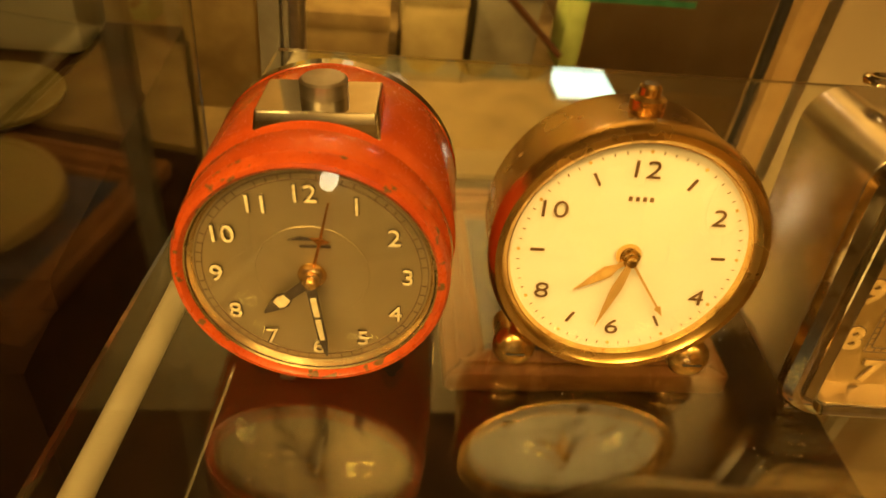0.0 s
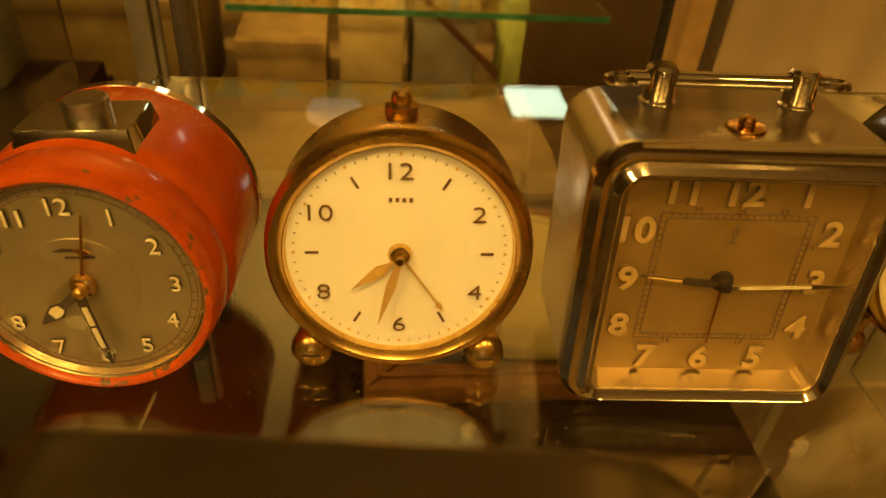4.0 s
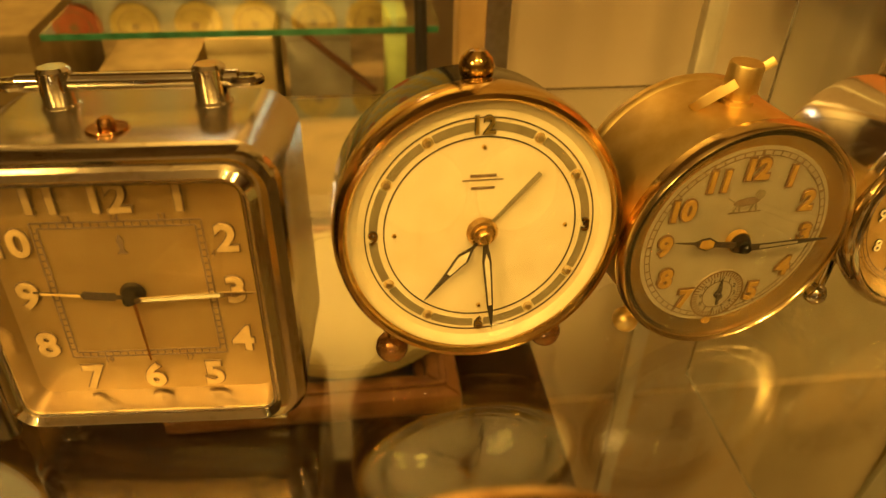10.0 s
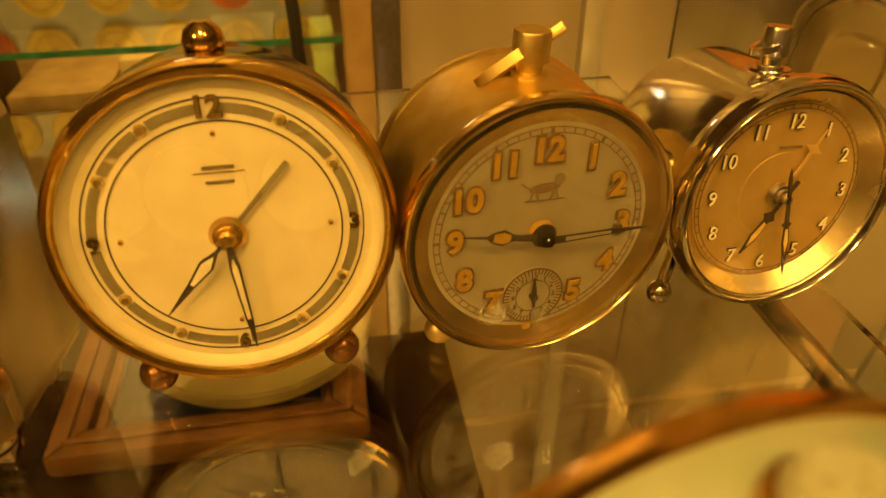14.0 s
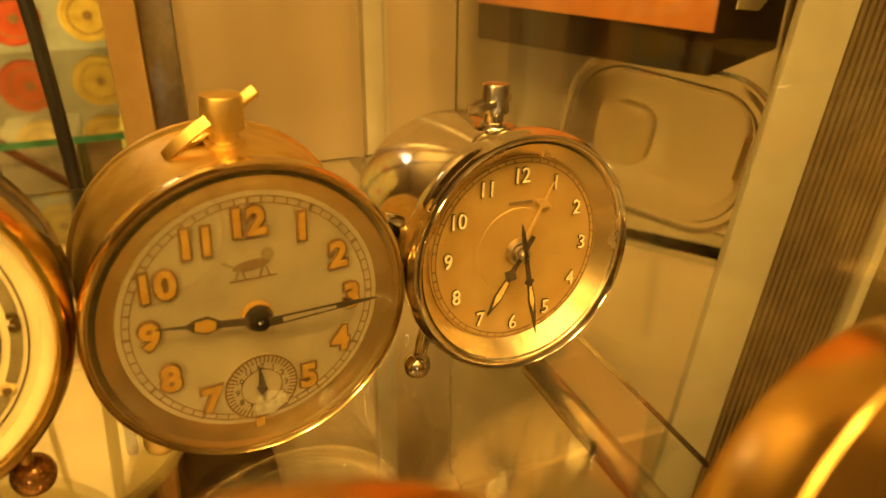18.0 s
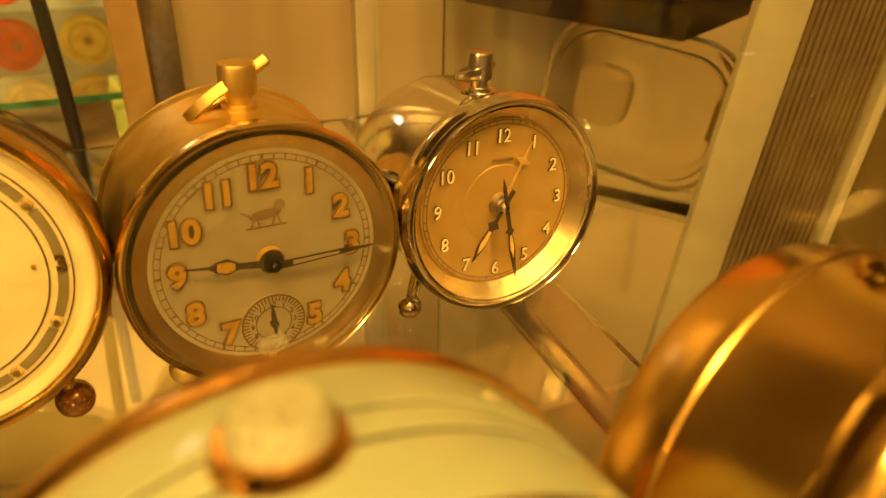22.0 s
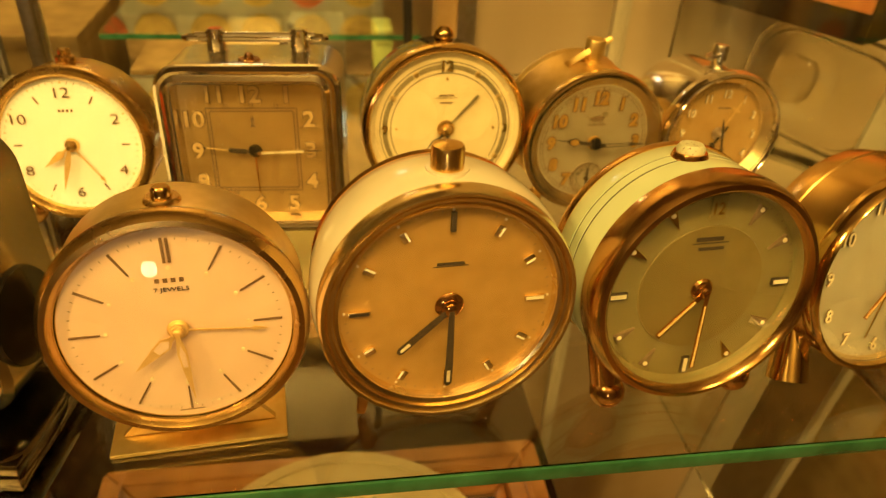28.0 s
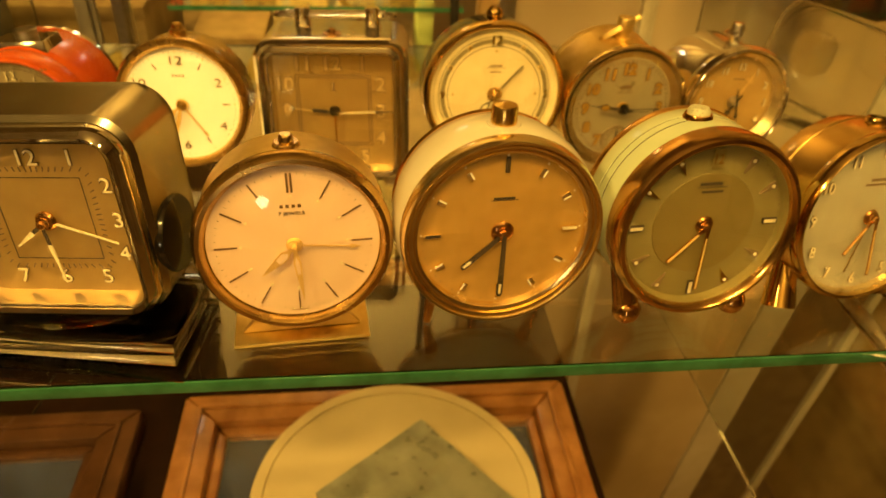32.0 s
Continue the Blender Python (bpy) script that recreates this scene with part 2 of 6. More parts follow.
# darkened copy of the frame wood; shade over the back frame is painted in
WOOD_SHADED = material("brown_wood", (0.24, 0.105, 0.035), 0.4, 0.0, (0.16, 0.065, 0.02), 60, bump=0.1, gloss=0.25)
WOOD_LIGHT = material("light_wood", (0.46, 0.30, 0.115), 0.45, 0.0, (0.37, 0.225, 0.08), 50, bump=0.1)
WOOD_DARK = material("dark_wood", (0.10, 0.045, 0.02), 0.4, 0.0, (0.06, 0.026, 0.012), 40, bump=0.1, gloss=0.12)
CARD = material("cream_card", (0.62, 0.52, 0.31), 0.7, 0.0, (0.57, 0.47, 0.27), 20, bump=0.05, gloss=0.12)
FOIL = material("crumpled_grey_foil", (0.42, 0.44, 0.38), 0.3, 0.5, (0.24, 0.25, 0.2), 45, bump=0.5, bump_scale=90)
BLUE_CLOTH = material("dark_blue_velvet", (0.03, 0.04, 0.09), 0.9, 0.0, (0.015, 0.02, 0.05), 60, gloss=0.12)
RING_OLIVE = material("grey_olive_print", (0.24, 0.20, 0.10), 0.5, 0.2, (0.19, 0.15, 0.07), 200)
TRAY_PLASTIC = glass_material("clear_moulded_plastic", (0.90, 0.85, 0.74), 0.12, 1.35)
BRASS_BRIGHT = material("bright_golden_brass", (0.90, 0.61, 0.20), 0.25, 1.0, (0.84, 0.55, 0.17), 120, bump_scale=110, rough_var=0.05)
# darker copy of the card: the shade at the back is in the colour
CARD_SHADED = material("shaded_card", (0.40, 0.31, 0.12), 0.7, 0.0, (0.35, 0.26, 0.10), 20, bump=0.05, gloss=0.12)
GILT = material("matt_gilt", (0.74, 0.50, 0.18), 0.5, 0.6, (0.66, 0.43, 0.14), 300)
CHROME_BRUSHED = material("brushed_chrome", (0.76, 0.71, 0.62), 0.24, 1.0, (0.70, 0.64, 0.54), 120, bump_scale=110, rough_var=0.05)
RIB_DARK = material("dark_bronze_ribs", (0.20, 0.14, 0.07), 0.45, 0.5, (0.15, 0.10, 0.05), 60, bump=0.03)
ACRYLIC = glass_material("clear_acrylic", (0.93, 0.92, 0.88), 0.02, 1.45)
DUST = material("pale_dust", (0.6, 0.5, 0.36), 0.9, 0.0, (0.45, 0.36, 0.24), 800)
INK_BROWN = material("brown_print", (0.16, 0.085, 0.03), 0.55)
# wall tone darkened, for the panel that imitates shade low on the wall
PANEL_TAN = material("tan_shade_panel", (0.42, 0.31, 0.17), 0.7, 0.0, (0.35, 0.25, 0.13), 12, bump=0.1, gloss=0.2)
WORN_GREEN = material("worn_pale_button", (0.80, 0.82, 0.60), 0.35, 0.0, (0.72, 0.72, 0.48), 300, chips=(0.25, 0.16, 0.06), chip_at=0.63, chip_scale=1500)
CHROME_SATIN = material("hazy_chrome", (0.60, 0.56, 0.44), 0.22, 1.0, (0.53, 0.48, 0.37), 60, bump_scale=90, rough_var=0.05)
COPPER_DARK = material("dark_copper_rim", (0.76, 0.47, 0.17), 0.18, 1.0, (0.66, 0.38, 0.12), 110, bump_scale=110, rough_var=0.05)
NUM_GOLD = material("pale_gold_paint", (0.66, 0.47, 0.19), 0.5, 0.3, (0.58, 0.40, 0.15), 300)
WALL_LAMP = glow_material("lit_wall_lamp", (1.0, 0.78, 0.42), 26.0)
DISH = material("dull_yellow_glaze", (0.09, 0.07, 0.028), 0.45, 0.0, (0.06, 0.045, 0.018), 40, gloss=0.08)
# dark wood, deepened in colour for the light blocked below the glass
DARK_SHADED = material("dark_shaded_board", (0.022, 0.009, 0.004), 0.7, 0.0, (0.012, 0.005, 0.002), 30, bump=0.1, gloss=0.08)
CABLE = material("black_cable", (0.025, 0.02, 0.016), 0.45)

# ---- builders ----
LIFT = {}


def finish(bm, sharp=0.6):
    bmesh.ops.recalc_face_normals(bm, faces=bm.faces[:])
    for f in bm.faces:
        f.smooth = True
    for e in bm.edges:
        if len(e.link_faces) == 2 and e.calc_face_angle(0) > sharp:
            e.smooth = False
    return bm


def part(name, bm, mat, parent, label=""):
    """One bmesh as one mesh object, under a thing or a part (or at top level)."""
    finish(bm)
    me = bpy.data.meshes.new(name)
    bm.to_mesh(me)
    bm.free()
    me.materials.append(mat)
    ob = new(name, me)
    if parent is not None:
        ob.parent = parent
        ob.location = (0, 0, LIFT.get(parent.name, 0.0))
    if label:
        ob["label"] = label
    return ob


def thing(name, m, lift=0.0, label="", category="", group="", kind=""):
    """An empty at the base of a thing; its parts are drawn about a point lift above it."""
    ob = new(name)
    ob.empty_display_size = 0.01
    ob.matrix_world = m
    LIFT[ob.name] = lift
    return tagged(ob, label, category, group, kind)


def lathe(profile, n=96, closed=False):
    """Turned about the y axis; profile of (radius, y)."""
    bm = bmesh.new()
    rings = []
    for r, y in profile:
        if r < 1e-6:
            rings.append([bm.verts.new((0, y, 0))])
        else:
            rings.append([bm.verts.new((r * math.sin(2 * math.pi * k / n), y, r * math.cos(2 * math.pi * k / n))) for k in range(n)])
    pairs = list(zip(rings, rings[1:])) + ([(rings[-1], rings[0])] if closed else [])
    for a, b in pairs:
        for k in range(n):
            j = (k + 1) % n
            if len(a) == 1 and len(b) == 1:
                continue
            if len(a) == 1:
                bm.faces.new((a[0], b[k], b[j]))
            elif len(b) == 1:
                bm.faces.new((a[k], b[0], a[j]))
            else:
                bm.faces.new((a[k], b[k], b[j], a[j]))
    return bm


def ring(r0, r1, y0, y1):
    """A flat ring with thickness, between radii r0 and r1."""
    return lathe([(r0, y0), (r1, y0), (r1, y1), (r0, y1)], closed=True)


def prism(points, y0, y1):
    """A flat outline in x and z, given thickness from y0 to y1."""
    bm = bmesh.new()
    a = [bm.verts.new((x, y0, z)) for x, z in points]
    b = [bm.verts.new((x, y1, z)) for x, z in points]
    bm.faces.new(a)
    bm.faces.new(b[::-1])
    for k in range(len(a)):
        j = (k + 1) % len(a)
        bm.faces.new((a[k], b[k], b[j], a[j]))
    return bm


def box(x0, x1, y0, y1, z0, z1, bevel=0.0):
    bm = prism([(x0, z0), (x1, z0), (x1, z1), (x0, z1)], y0, y1)
    if bevel:
        bmesh.ops.bevel(bm, geom=bm.edges[:], offset=bevel, segments=2, affect="EDGES", profile=0.5)
    return bm


def rounded(w, h, r, k=8):
    """Outline of a rounded rectangle w by h about the origin."""
    out = []
    for cx, cz, a0 in ((w / 2 - r, h / 2 - r, 0), (-w / 2 + r, h / 2 - r, 90), (-w / 2 + r, -h / 2 + r, 180), (w / 2 - r, -h / 2 + r, 270)):
        for i in range(k + 1):
            a = radians(a0 + 90 * i / k)
            out.append((cx + r * math.cos(a), cz + r * math.sin(a)))
    return out


def loft(sections, closed=False, caps=(False, False)):
    """Skin through outlines of equal count: (outline, y)."""
    bm = bmesh.new()
    rows = [[bm.verts.new((x, y, z)) for x, z in o] for o, y in sections]
    for a, b in list(zip(rows, rows[1:])) + ([(rows[-1], rows[0])] if closed else []):
        for k in range(len(a)):
            j = (k + 1) % len(a)
            bm.faces.new((a[k], b[k], b[j], a[j]))
    if caps[0]:
        bm.faces.new(rows[0])
    if caps[1]:
        bm.faces.new(rows[-1][::-1])
    return bm


def spun(bm, m):
    bmesh.ops.transform(bm, matrix=m, verts=bm.verts[:])
    return bm


def turned_up(bm, x, y, z):
    """Stands a lathe shape (drawn along y, front at small y) upright at x, y, z: its y axis becomes down."""
    return spun(bm, Matrix.Translation((x, y, z)) @ Matrix.Rotation(radians(-90), 4, "X"))


def ball(r, x, y, z, n=24):
    bm = bmesh.new()
    bmesh.ops.create_uvsphere(bm, u_segments=n, v_segments=n // 2, radius=r)
    return spun(bm, Matrix.Translation((x, y, z)))


def rod(a, b, r, n=16, r2=None):
    a, b = Vector(a), Vector(b)
    bm = bmesh.new()
    bmesh.ops.create_cone(bm, cap_ends=True, segments=n, radius1=r, radius2=r if r2 is None else r2, depth=(b - a).length)
    return spun(bm, Matrix.Translation((a + b) / 2) @ (b - a).to_track_quat("Z", "Y").to_matrix().to_4x4())


def tube(points, r, n=10):
    """A bent round bar through points."""
    pts = [Vector(p) for p in points]
    bm = bmesh.new()
    rows = []
    for i, p in enumerate(pts):
        way = (pts[min(i + 1, len(pts) - 1)] - pts[max(i - 1, 0)]).normalized()
        q = way.to_track_quat("Z", "Y").to_matrix()
        rows.append([bm.verts.new(p + q @ Vector((r * math.cos(2 * math.pi * k / n), r * math.sin(2 * math.pi * k / n), 0))) for k in range(n)])
    for a, b in zip(rows, rows[1:]):
        for k in range(n):
            bm.faces.new((a[k], b[k], b[(k + 1) % n], a[(k + 1) % n]))
    bm.faces.new(rows[0])
    bm.faces.new(rows[-1][::-1])
    return bm


def words(text, size, depth=0.0002, fat=0.0, stretch=1.0):
    """Letters in the dial's plane, about the origin, facing the front."""
    cu = bpy.data.curves.new("letters", "FONT")
    cu.body, cu.size, cu.extrude, cu.offset = text, size, depth / 2, fat
    cu.align_x, cu.align_y, cu.resolution_u = "CENTER", "CENTER", 4
    ob = bpy.data.objects.new("letters", cu)
    scene.collection.objects.link(ob)
    dg = bpy.context.evaluated_depsgraph_get()
    me = bpy.data.meshes.new_from_object(ob.evaluated_get(dg))
    bm = bmesh.new()
    bm.from_mesh(me)
    bpy.data.objects.remove(ob)
    bpy.data.curves.remove(cu)
    bpy.data.meshes.remove(me)
    bmesh.ops.remove_doubles(bm, verts=bm.verts[:], dist=1e-6)
    zs = [v.co.y for v in bm.verts]
    xs = [v.co.x for v in bm.verts]
    mx, mz = (max(xs) + min(xs)) / 2, (max(zs) + min(zs)) / 2
    for v in bm.verts:
        v.co = Vector(((v.co.x - mx) * stretch, -v.co.z, v.co.y - mz))
    return bm


def round_the_dial(angle, r):
    a = radians(angle)
    return r * math.sin(a), r * math.cos(a)


def put_at(bm, x, z, turn=0.0, y=0.0):
    """Turned clockwise by turn degrees as seen from the front, then moved to x, z on the dial."""
    return spun(bm, Matrix.Translation((x, y, z)) @ Matrix.Rotation(radians(turn), 4, "Y"))


def numerals(dial, texts, r, size, mat, fat=0.0, stretch=1.0, back=None, back_fat=0.0, y=-0.0005, squeeze=1.0, depth=0.0003):
    """Numerals standing upright round a dial: {hour: text}."""
    for hour, text in texts.items():
        x, z = round_the_dial(hour * 30, r)
        x *= squeeze
        under = dial
        if back:
            under = part("numeral", put_at(words(text, size, depth, back_fat, stretch), x, z, 0, y), back, dial)
            part_y = y - depth
        else:
            part_y = y
        if back:
            ob = part("numeral_fill", put_at(words(text, size, depth, fat, stretch), x, z, 0, part_y), mat, dial)
        else:
            part("numeral", put_at(words(text, size, depth, fat, stretch), x, z, 0, part_y), mat, dial)


def pointer(name, dial, outline, angle, y, mat, thick=0.0003, label=""):
    """A clock pointer, drawn towards 12, turned to its angle."""
    return part(name, put_at(prism(outline, y - thick, y), 0, 0, angle), mat, dial, label)


def pointer_framed(name, dial, outer, inner, angle, y, mat, fill, label=""):
    ob = pointer(name, dial, outer, angle, y, mat, 0.0003, label)
    if fill:
        pointer("lume_fill", dial, inner, angle, y - 0.00035, fill, 0.0001)
    return ob


def marks(dial, r0, r1, width, mat, count=60, skip=5, y=-0.0002, name="minute_mark"):
    """A printed minute track: joined ticks."""
    bm = bmesh.new()
    for k in range(count):
        if skip and k % skip == 0:
            continue
        a = 360 / count * k
        b = put_at(prism([(-width / 2, r0), (width / 2, r0), (width / 2, r1), (-width / 2, r1)], y - 0.0001, y), 0, 0, a)
        me = bpy.data.meshes.new("tick")
        b.to_mesh(me)
        bm.from_mesh(me)
        bpy.data.meshes.remove(me)
        b.free()
    return part(name, bm, mat, dial)


def crystal(clock, r, y_edge, rise, thick=0.0009):
    """A domed glass over the dial."""
    prof = []
    for k in range(11):
        u = k / 10
        prof.append((r * (1 - u), y_edge - rise * (1 - (1 - u) ** 2)))
    prof[-1] = (0.0, y_edge - rise)
    inner = [(0.0, y_edge - rise + thick)] + [(rr, yy + thick) for rr, yy in prof[-2::-1]]
    ob = part("crystal", lathe(prof + inner, 72, closed=True), CRYSTAL, clock)
    ob.visible_shadow = False
    return ob


def cap(dial, y, r, mat, tall=1.0):
    """Pivot: collet, post and end cap."""
    part("pivot", lathe([(0, y - 0.0042 * tall), (r * 0.30, y - 0.0042 * tall), (r * 0.42, y - 0.0038 * tall), (r * 0.42, y - 0.0028 * tall), (r * 0.6, y - 0.0026 * tall), (r * 0.6, y - 0.0016 * tall),
                         (r * 0.8, y - 0.0014 * tall), (r, y - 0.0004 * tall), (r, y), (0, y)], 32), mat, dial)


def clock_frame(name, centre, yaw, lean, roll, label, scale=1.0, category="alarm clock"):
    """lean: degrees tipped back; roll: clockwise as seen from the front."""
    m = Matrix.Translation(centre) @ Matrix.Rotation(radians(yaw), 4, "Z") @ Matrix.Rotation(radians(-lean), 4, "X") @ Matrix.Rotation(radians(roll), 4, "Y")
    lift = centre[2] / scale
    return thing(name, m @ Matrix.Scale(scale, 4) @ Matrix.Translation((0, 0, -lift)), lift, label, category, "alarm clocks on the glass shelf")


def rest(c, x, y, high=0.0):
    """Height in a clock's own frame at which the point x, y stands that high over the glass shelf."""
    m = c.matrix_world
    return (high - (m @ Vector((x, y, LIFT[c.name]))).z) / m[2][2]


# ---- the case: glass shelf, wall, room ----


def slab(name, x0, x1, y0, y1, z0, z1, mat, label, category, kind="structure", bevel=0.0, group=""):
    ob = part(name, box(x0, x1, y0, y1, z0, z1, bevel), mat, None)
    return tagged(ob, label, category, group, kind)


bm = bmesh.new()
low = [bm.verts.new((x, y, -0.0055)) for x, y in ((-0.087, 0.0088), (0.381, 0.0084), (0.381, 0.350), (-0.043, 0.350))]
top = [bm.verts.new((v.co.x, v.co.y, 0.0)) for v in low]
bm.faces.new(low)
bm.faces.new(top[::-1])
for k in range(4):
    bm.faces.new((low[k], low[(k + 1) % 4], top[(k + 1) % 4], top[k]))
shelf = tagged(part("glass_shelf", bm, SHELF_GLASS, None), "clear glass display shelf with a polished green edge", "shelf")
shelf.visible_shadow = False
part("front_edge", box(-0.087, 0.381, 0.0072, 0.0083, -0.0055, -0.0002, 0.0003), GREEN_EDGE, shelf, "green polished glass edge")


def support_rod(x, x2, r, mat, label):
    ob = part("shelf_rod", rod((x, -0.02, -0.0060 - r), (x2, 0.362, -0.0060 - r), r, 24), mat, None)
    return tagged(ob, label, "shelf rod", "rods under the glass shelf")


support_rod(-0.0820, -0.0330, 0.0036, ROD_BEIGE, "beige coated rod carrying the glass shelf")
support_rod(0.3670, 0.3640, 0.0038, GREY_ROD, "pale metal rod carrying the glass shelf")

# side panes of the case
for x, turn, label in ((-0.1075, -7, "clear glass side pane of the case"), (0.420, 0, "clear glass side pane beside the chrome clock")):
    side = thing("side_window", pose(x, 0.173, -0.2345, 0, 0, turn), 0.0, label, "glass panel", "side panels of the case", "structure")
    glass = part("pane", box(-0.002, 0.002, -0.193, 0.1915, 0, 0.73), GREEN_GLASS, side)
    glass.visible_shadow = False
    part("polished_edge", box(-0.002, 0.002, -0.1945, -0.1932, 0, 0.73), GREEN_EDGE, side)

# room shell, unseen; its pale floor, ceiling and end walls serve as reflectors
slab("floor", -2.6, 2.6, -2.6, 2.6, -1.15, -1.10, WOOD_LIGHT, "unseen shop floor of light wood, pale to bounce light up", "floor")
tagged(part("ceiling", box(-2.6, 2.6, -2.6, 2.6, 1.40, 1.45), CEILING, None), "cream shop ceiling", "ceiling", "", "structure")
# unseen slab, added so that the glass shelf mirrors something dark
slab("reflection_blocker", -2.6, 2.6, 0.25, 0.95, 1.02, 1.06, WALL_DARK, "unseen brown slab added to darken the glass shelf reflections", "ceiling")
slab("wall_south", -2.6, 2.6, -2.65, -2.6, -1.1, 1.4, WALL_CREAM, "unseen shop wall, cream to bounce light", "wall")
slab("wall_north", -2.6, 2.6, 2.6, 2.65, -1.1, 1.4, WALL_CREAM, "unseen shop wall, cream to bounce light", "wall")
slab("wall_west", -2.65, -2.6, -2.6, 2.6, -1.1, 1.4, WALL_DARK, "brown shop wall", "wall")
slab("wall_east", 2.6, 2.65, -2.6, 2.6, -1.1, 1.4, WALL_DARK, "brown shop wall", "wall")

# cream wall behind, uprights of the case
slab("wall_cream", 0.291, 0.95, 0.47, 0.50, -1.1, 1.0195, WALL_CREAM, "cream painted wall behind the case", "wall")
# made-up panel: its darker tone stands for shade on the lower wall
slab("shade_panel", 0.2908, 0.95, 0.462, 0.4697, -1.1, -0.365, PANEL_TAN, "added tan panel standing in for shade low on the wall", "panel")
slab("jamb", 0.273, 0.2905, 0.462, 0.50, -1.1, 0.6, STEEL, "grey green upright beside the cream wall", "jamb", bevel=0.001)
slab("wood_trim", 0.2555, 0.2725, 0.448, 0.475, -1.1, 0.6, WOOD_LIGHT, "light wooden upright beside the cream wall", "trim", bevel=0.002)


def upright(x, y, mat, label):
    u = thing("case_upright", pose(x, y, -0.6), 0.0, label, "upright", "uprights of the case")
    part("profile", box(-0.005, 0.0045, -0.004, 0.004, 0, 1.1, 0.0008), mat, u)
    part("lip", box(0.0052, 0.0080, -0.001, 0.005, 0, 1.1, 0.0004), mat, u)
    return u


upright(0.376, 0.369, ALU, "slim pale metal rear upright of the case")
upright(-0.047, 0.358, ROD_GREY, "slim greyish white rear upright of the case")
upright(-0.046, 0.434, STEEL, "slim dull metal upright behind the case")

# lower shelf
slab("lower_shelf", -0.6, 0.312, -0.08, 0.445, -0.245, -0.235, DARK_SHADED, "dark wooden lower shelf of the case", "shelf")
slab("rear_shelf", -0.6, 0.253, 0.4455, 0.60, -0.245, -0.235, DARK_SHADED, "dark wooden board behind the lower shelf", "shelf")


def picture_frame(x0, x1, y0, y1, z, wide, label, fill, wood):
    cx, cy = (x0 + x1) / 2, (y0 + y1) / 2
    f = thing("picture_frame", Matrix.Translation((cx, cy, z)), 0.0, label, "picture frame", "picture frames on the lower shelf")
    w, h = (x1 - x0) / 2, (y1 - y0) / 2
    for sx in (-1, 1):
        part("frame_side", prism_flat([(sx * w, -h), (sx * w, h), (sx * (w - wide), h - wide), (sx * (w - wide), -h + wide)], 0, 0.018), wood, f)
        part("frame_bead", prism_flat([(sx * (w - wide), -h + wide), (sx * (w - wide), h - wide), (sx * (w - wide - 0.008), h - wide - 0.008), (sx * (w - wide - 0.008), -h + wide + 0.008)], 0, 0.011), wood, f)
        part("frame_rib", box(sx * (w - wide * 0.5) - 0.002, sx * (w - wide * 0.5) + 0.002, -h + wide * 0.5, h - wide * 0.5, 0.018, 0.0205, 0.0008), wood, f)
    for sy in (-1, 1):
        part("frame_rail", prism_flat([(-w, sy * h), (w, sy * h), (w - wide, sy * (h - wide)), (-w + wide, sy * (h - wide))], 0, 0.018), wood, f)
        part("frame_bead", prism_flat([(-w + wide, sy * (h - wide)), (w - wide, sy * (h - wide)), (w - wide - 0.008, sy * (h - wide - 0.008)), (-w + wide + 0.008, sy * (h - wide - 0.008))], 0, 0.011), wood, f)
        part("frame_rib", box(-w + wide * 0.5, w - wide * 0.5, sy * (h - wide * 0.5) - 0.002, sy * (h - wide * 0.5) + 0.002, 0.018, 0.0205, 0.0008), wood, f)
    part("backing", box(-w + wide + 0.008, w - wide - 0.008, -h + wide + 0.008, h - wide - 0.008, 0, 0.004), fill, f)
    g = part("pane", box(-w + wide + 0.0081, w - wide - 0.0081, -h + wide + 0.0081, h - wide - 0.0081, 0.006, 0.008), CRYSTAL, f)
    g.visible_shadow = False
    return f


def prism_flat(points, z0, z1):
    """An outline in x and y, given height from z0 to z1, with softened edges."""
    bm = bmesh.new()
    a = [bm.verts.new((x, y, z0)) for x, y in points]
    b = [bm.verts.new((x, y, z1)) for x, y in points]
    bm.faces.new(a)
    bm.faces.new(b[::-1])
    for k in range(len(a)):
        j = (k + 1) % len(a)
        bm.faces.new((a[k], b[k], b[j], a[j]))
    bmesh.ops.bevel(bm, geom=bm.edges[:], offset=0.003, segments=2, affect="EDGES", profile=0.5)
    return bm


picture_frame(0.013, 0.301, -0.07, 0.205, -0.2345, 0.026, "orange brown wooden frame lying on the lower shelf", BLUE_CLOTH, WOOD)
picture_frame(-0.33, -0.0155, -0.07, 0.195, -0.2345, 0.026, "dark wooden frame lying beside another frame", BLUE_CLOTH, WOOD_DARK)
picture_frame(0.055, 0.250, 0.345, 0.56, -0.2345, 0.022, "brown wooden frame lying at the back of the lower shelf, shade in its tone", BLUE_CLOTH, WOOD_SHADED)

# ---- clocks of the back row ----


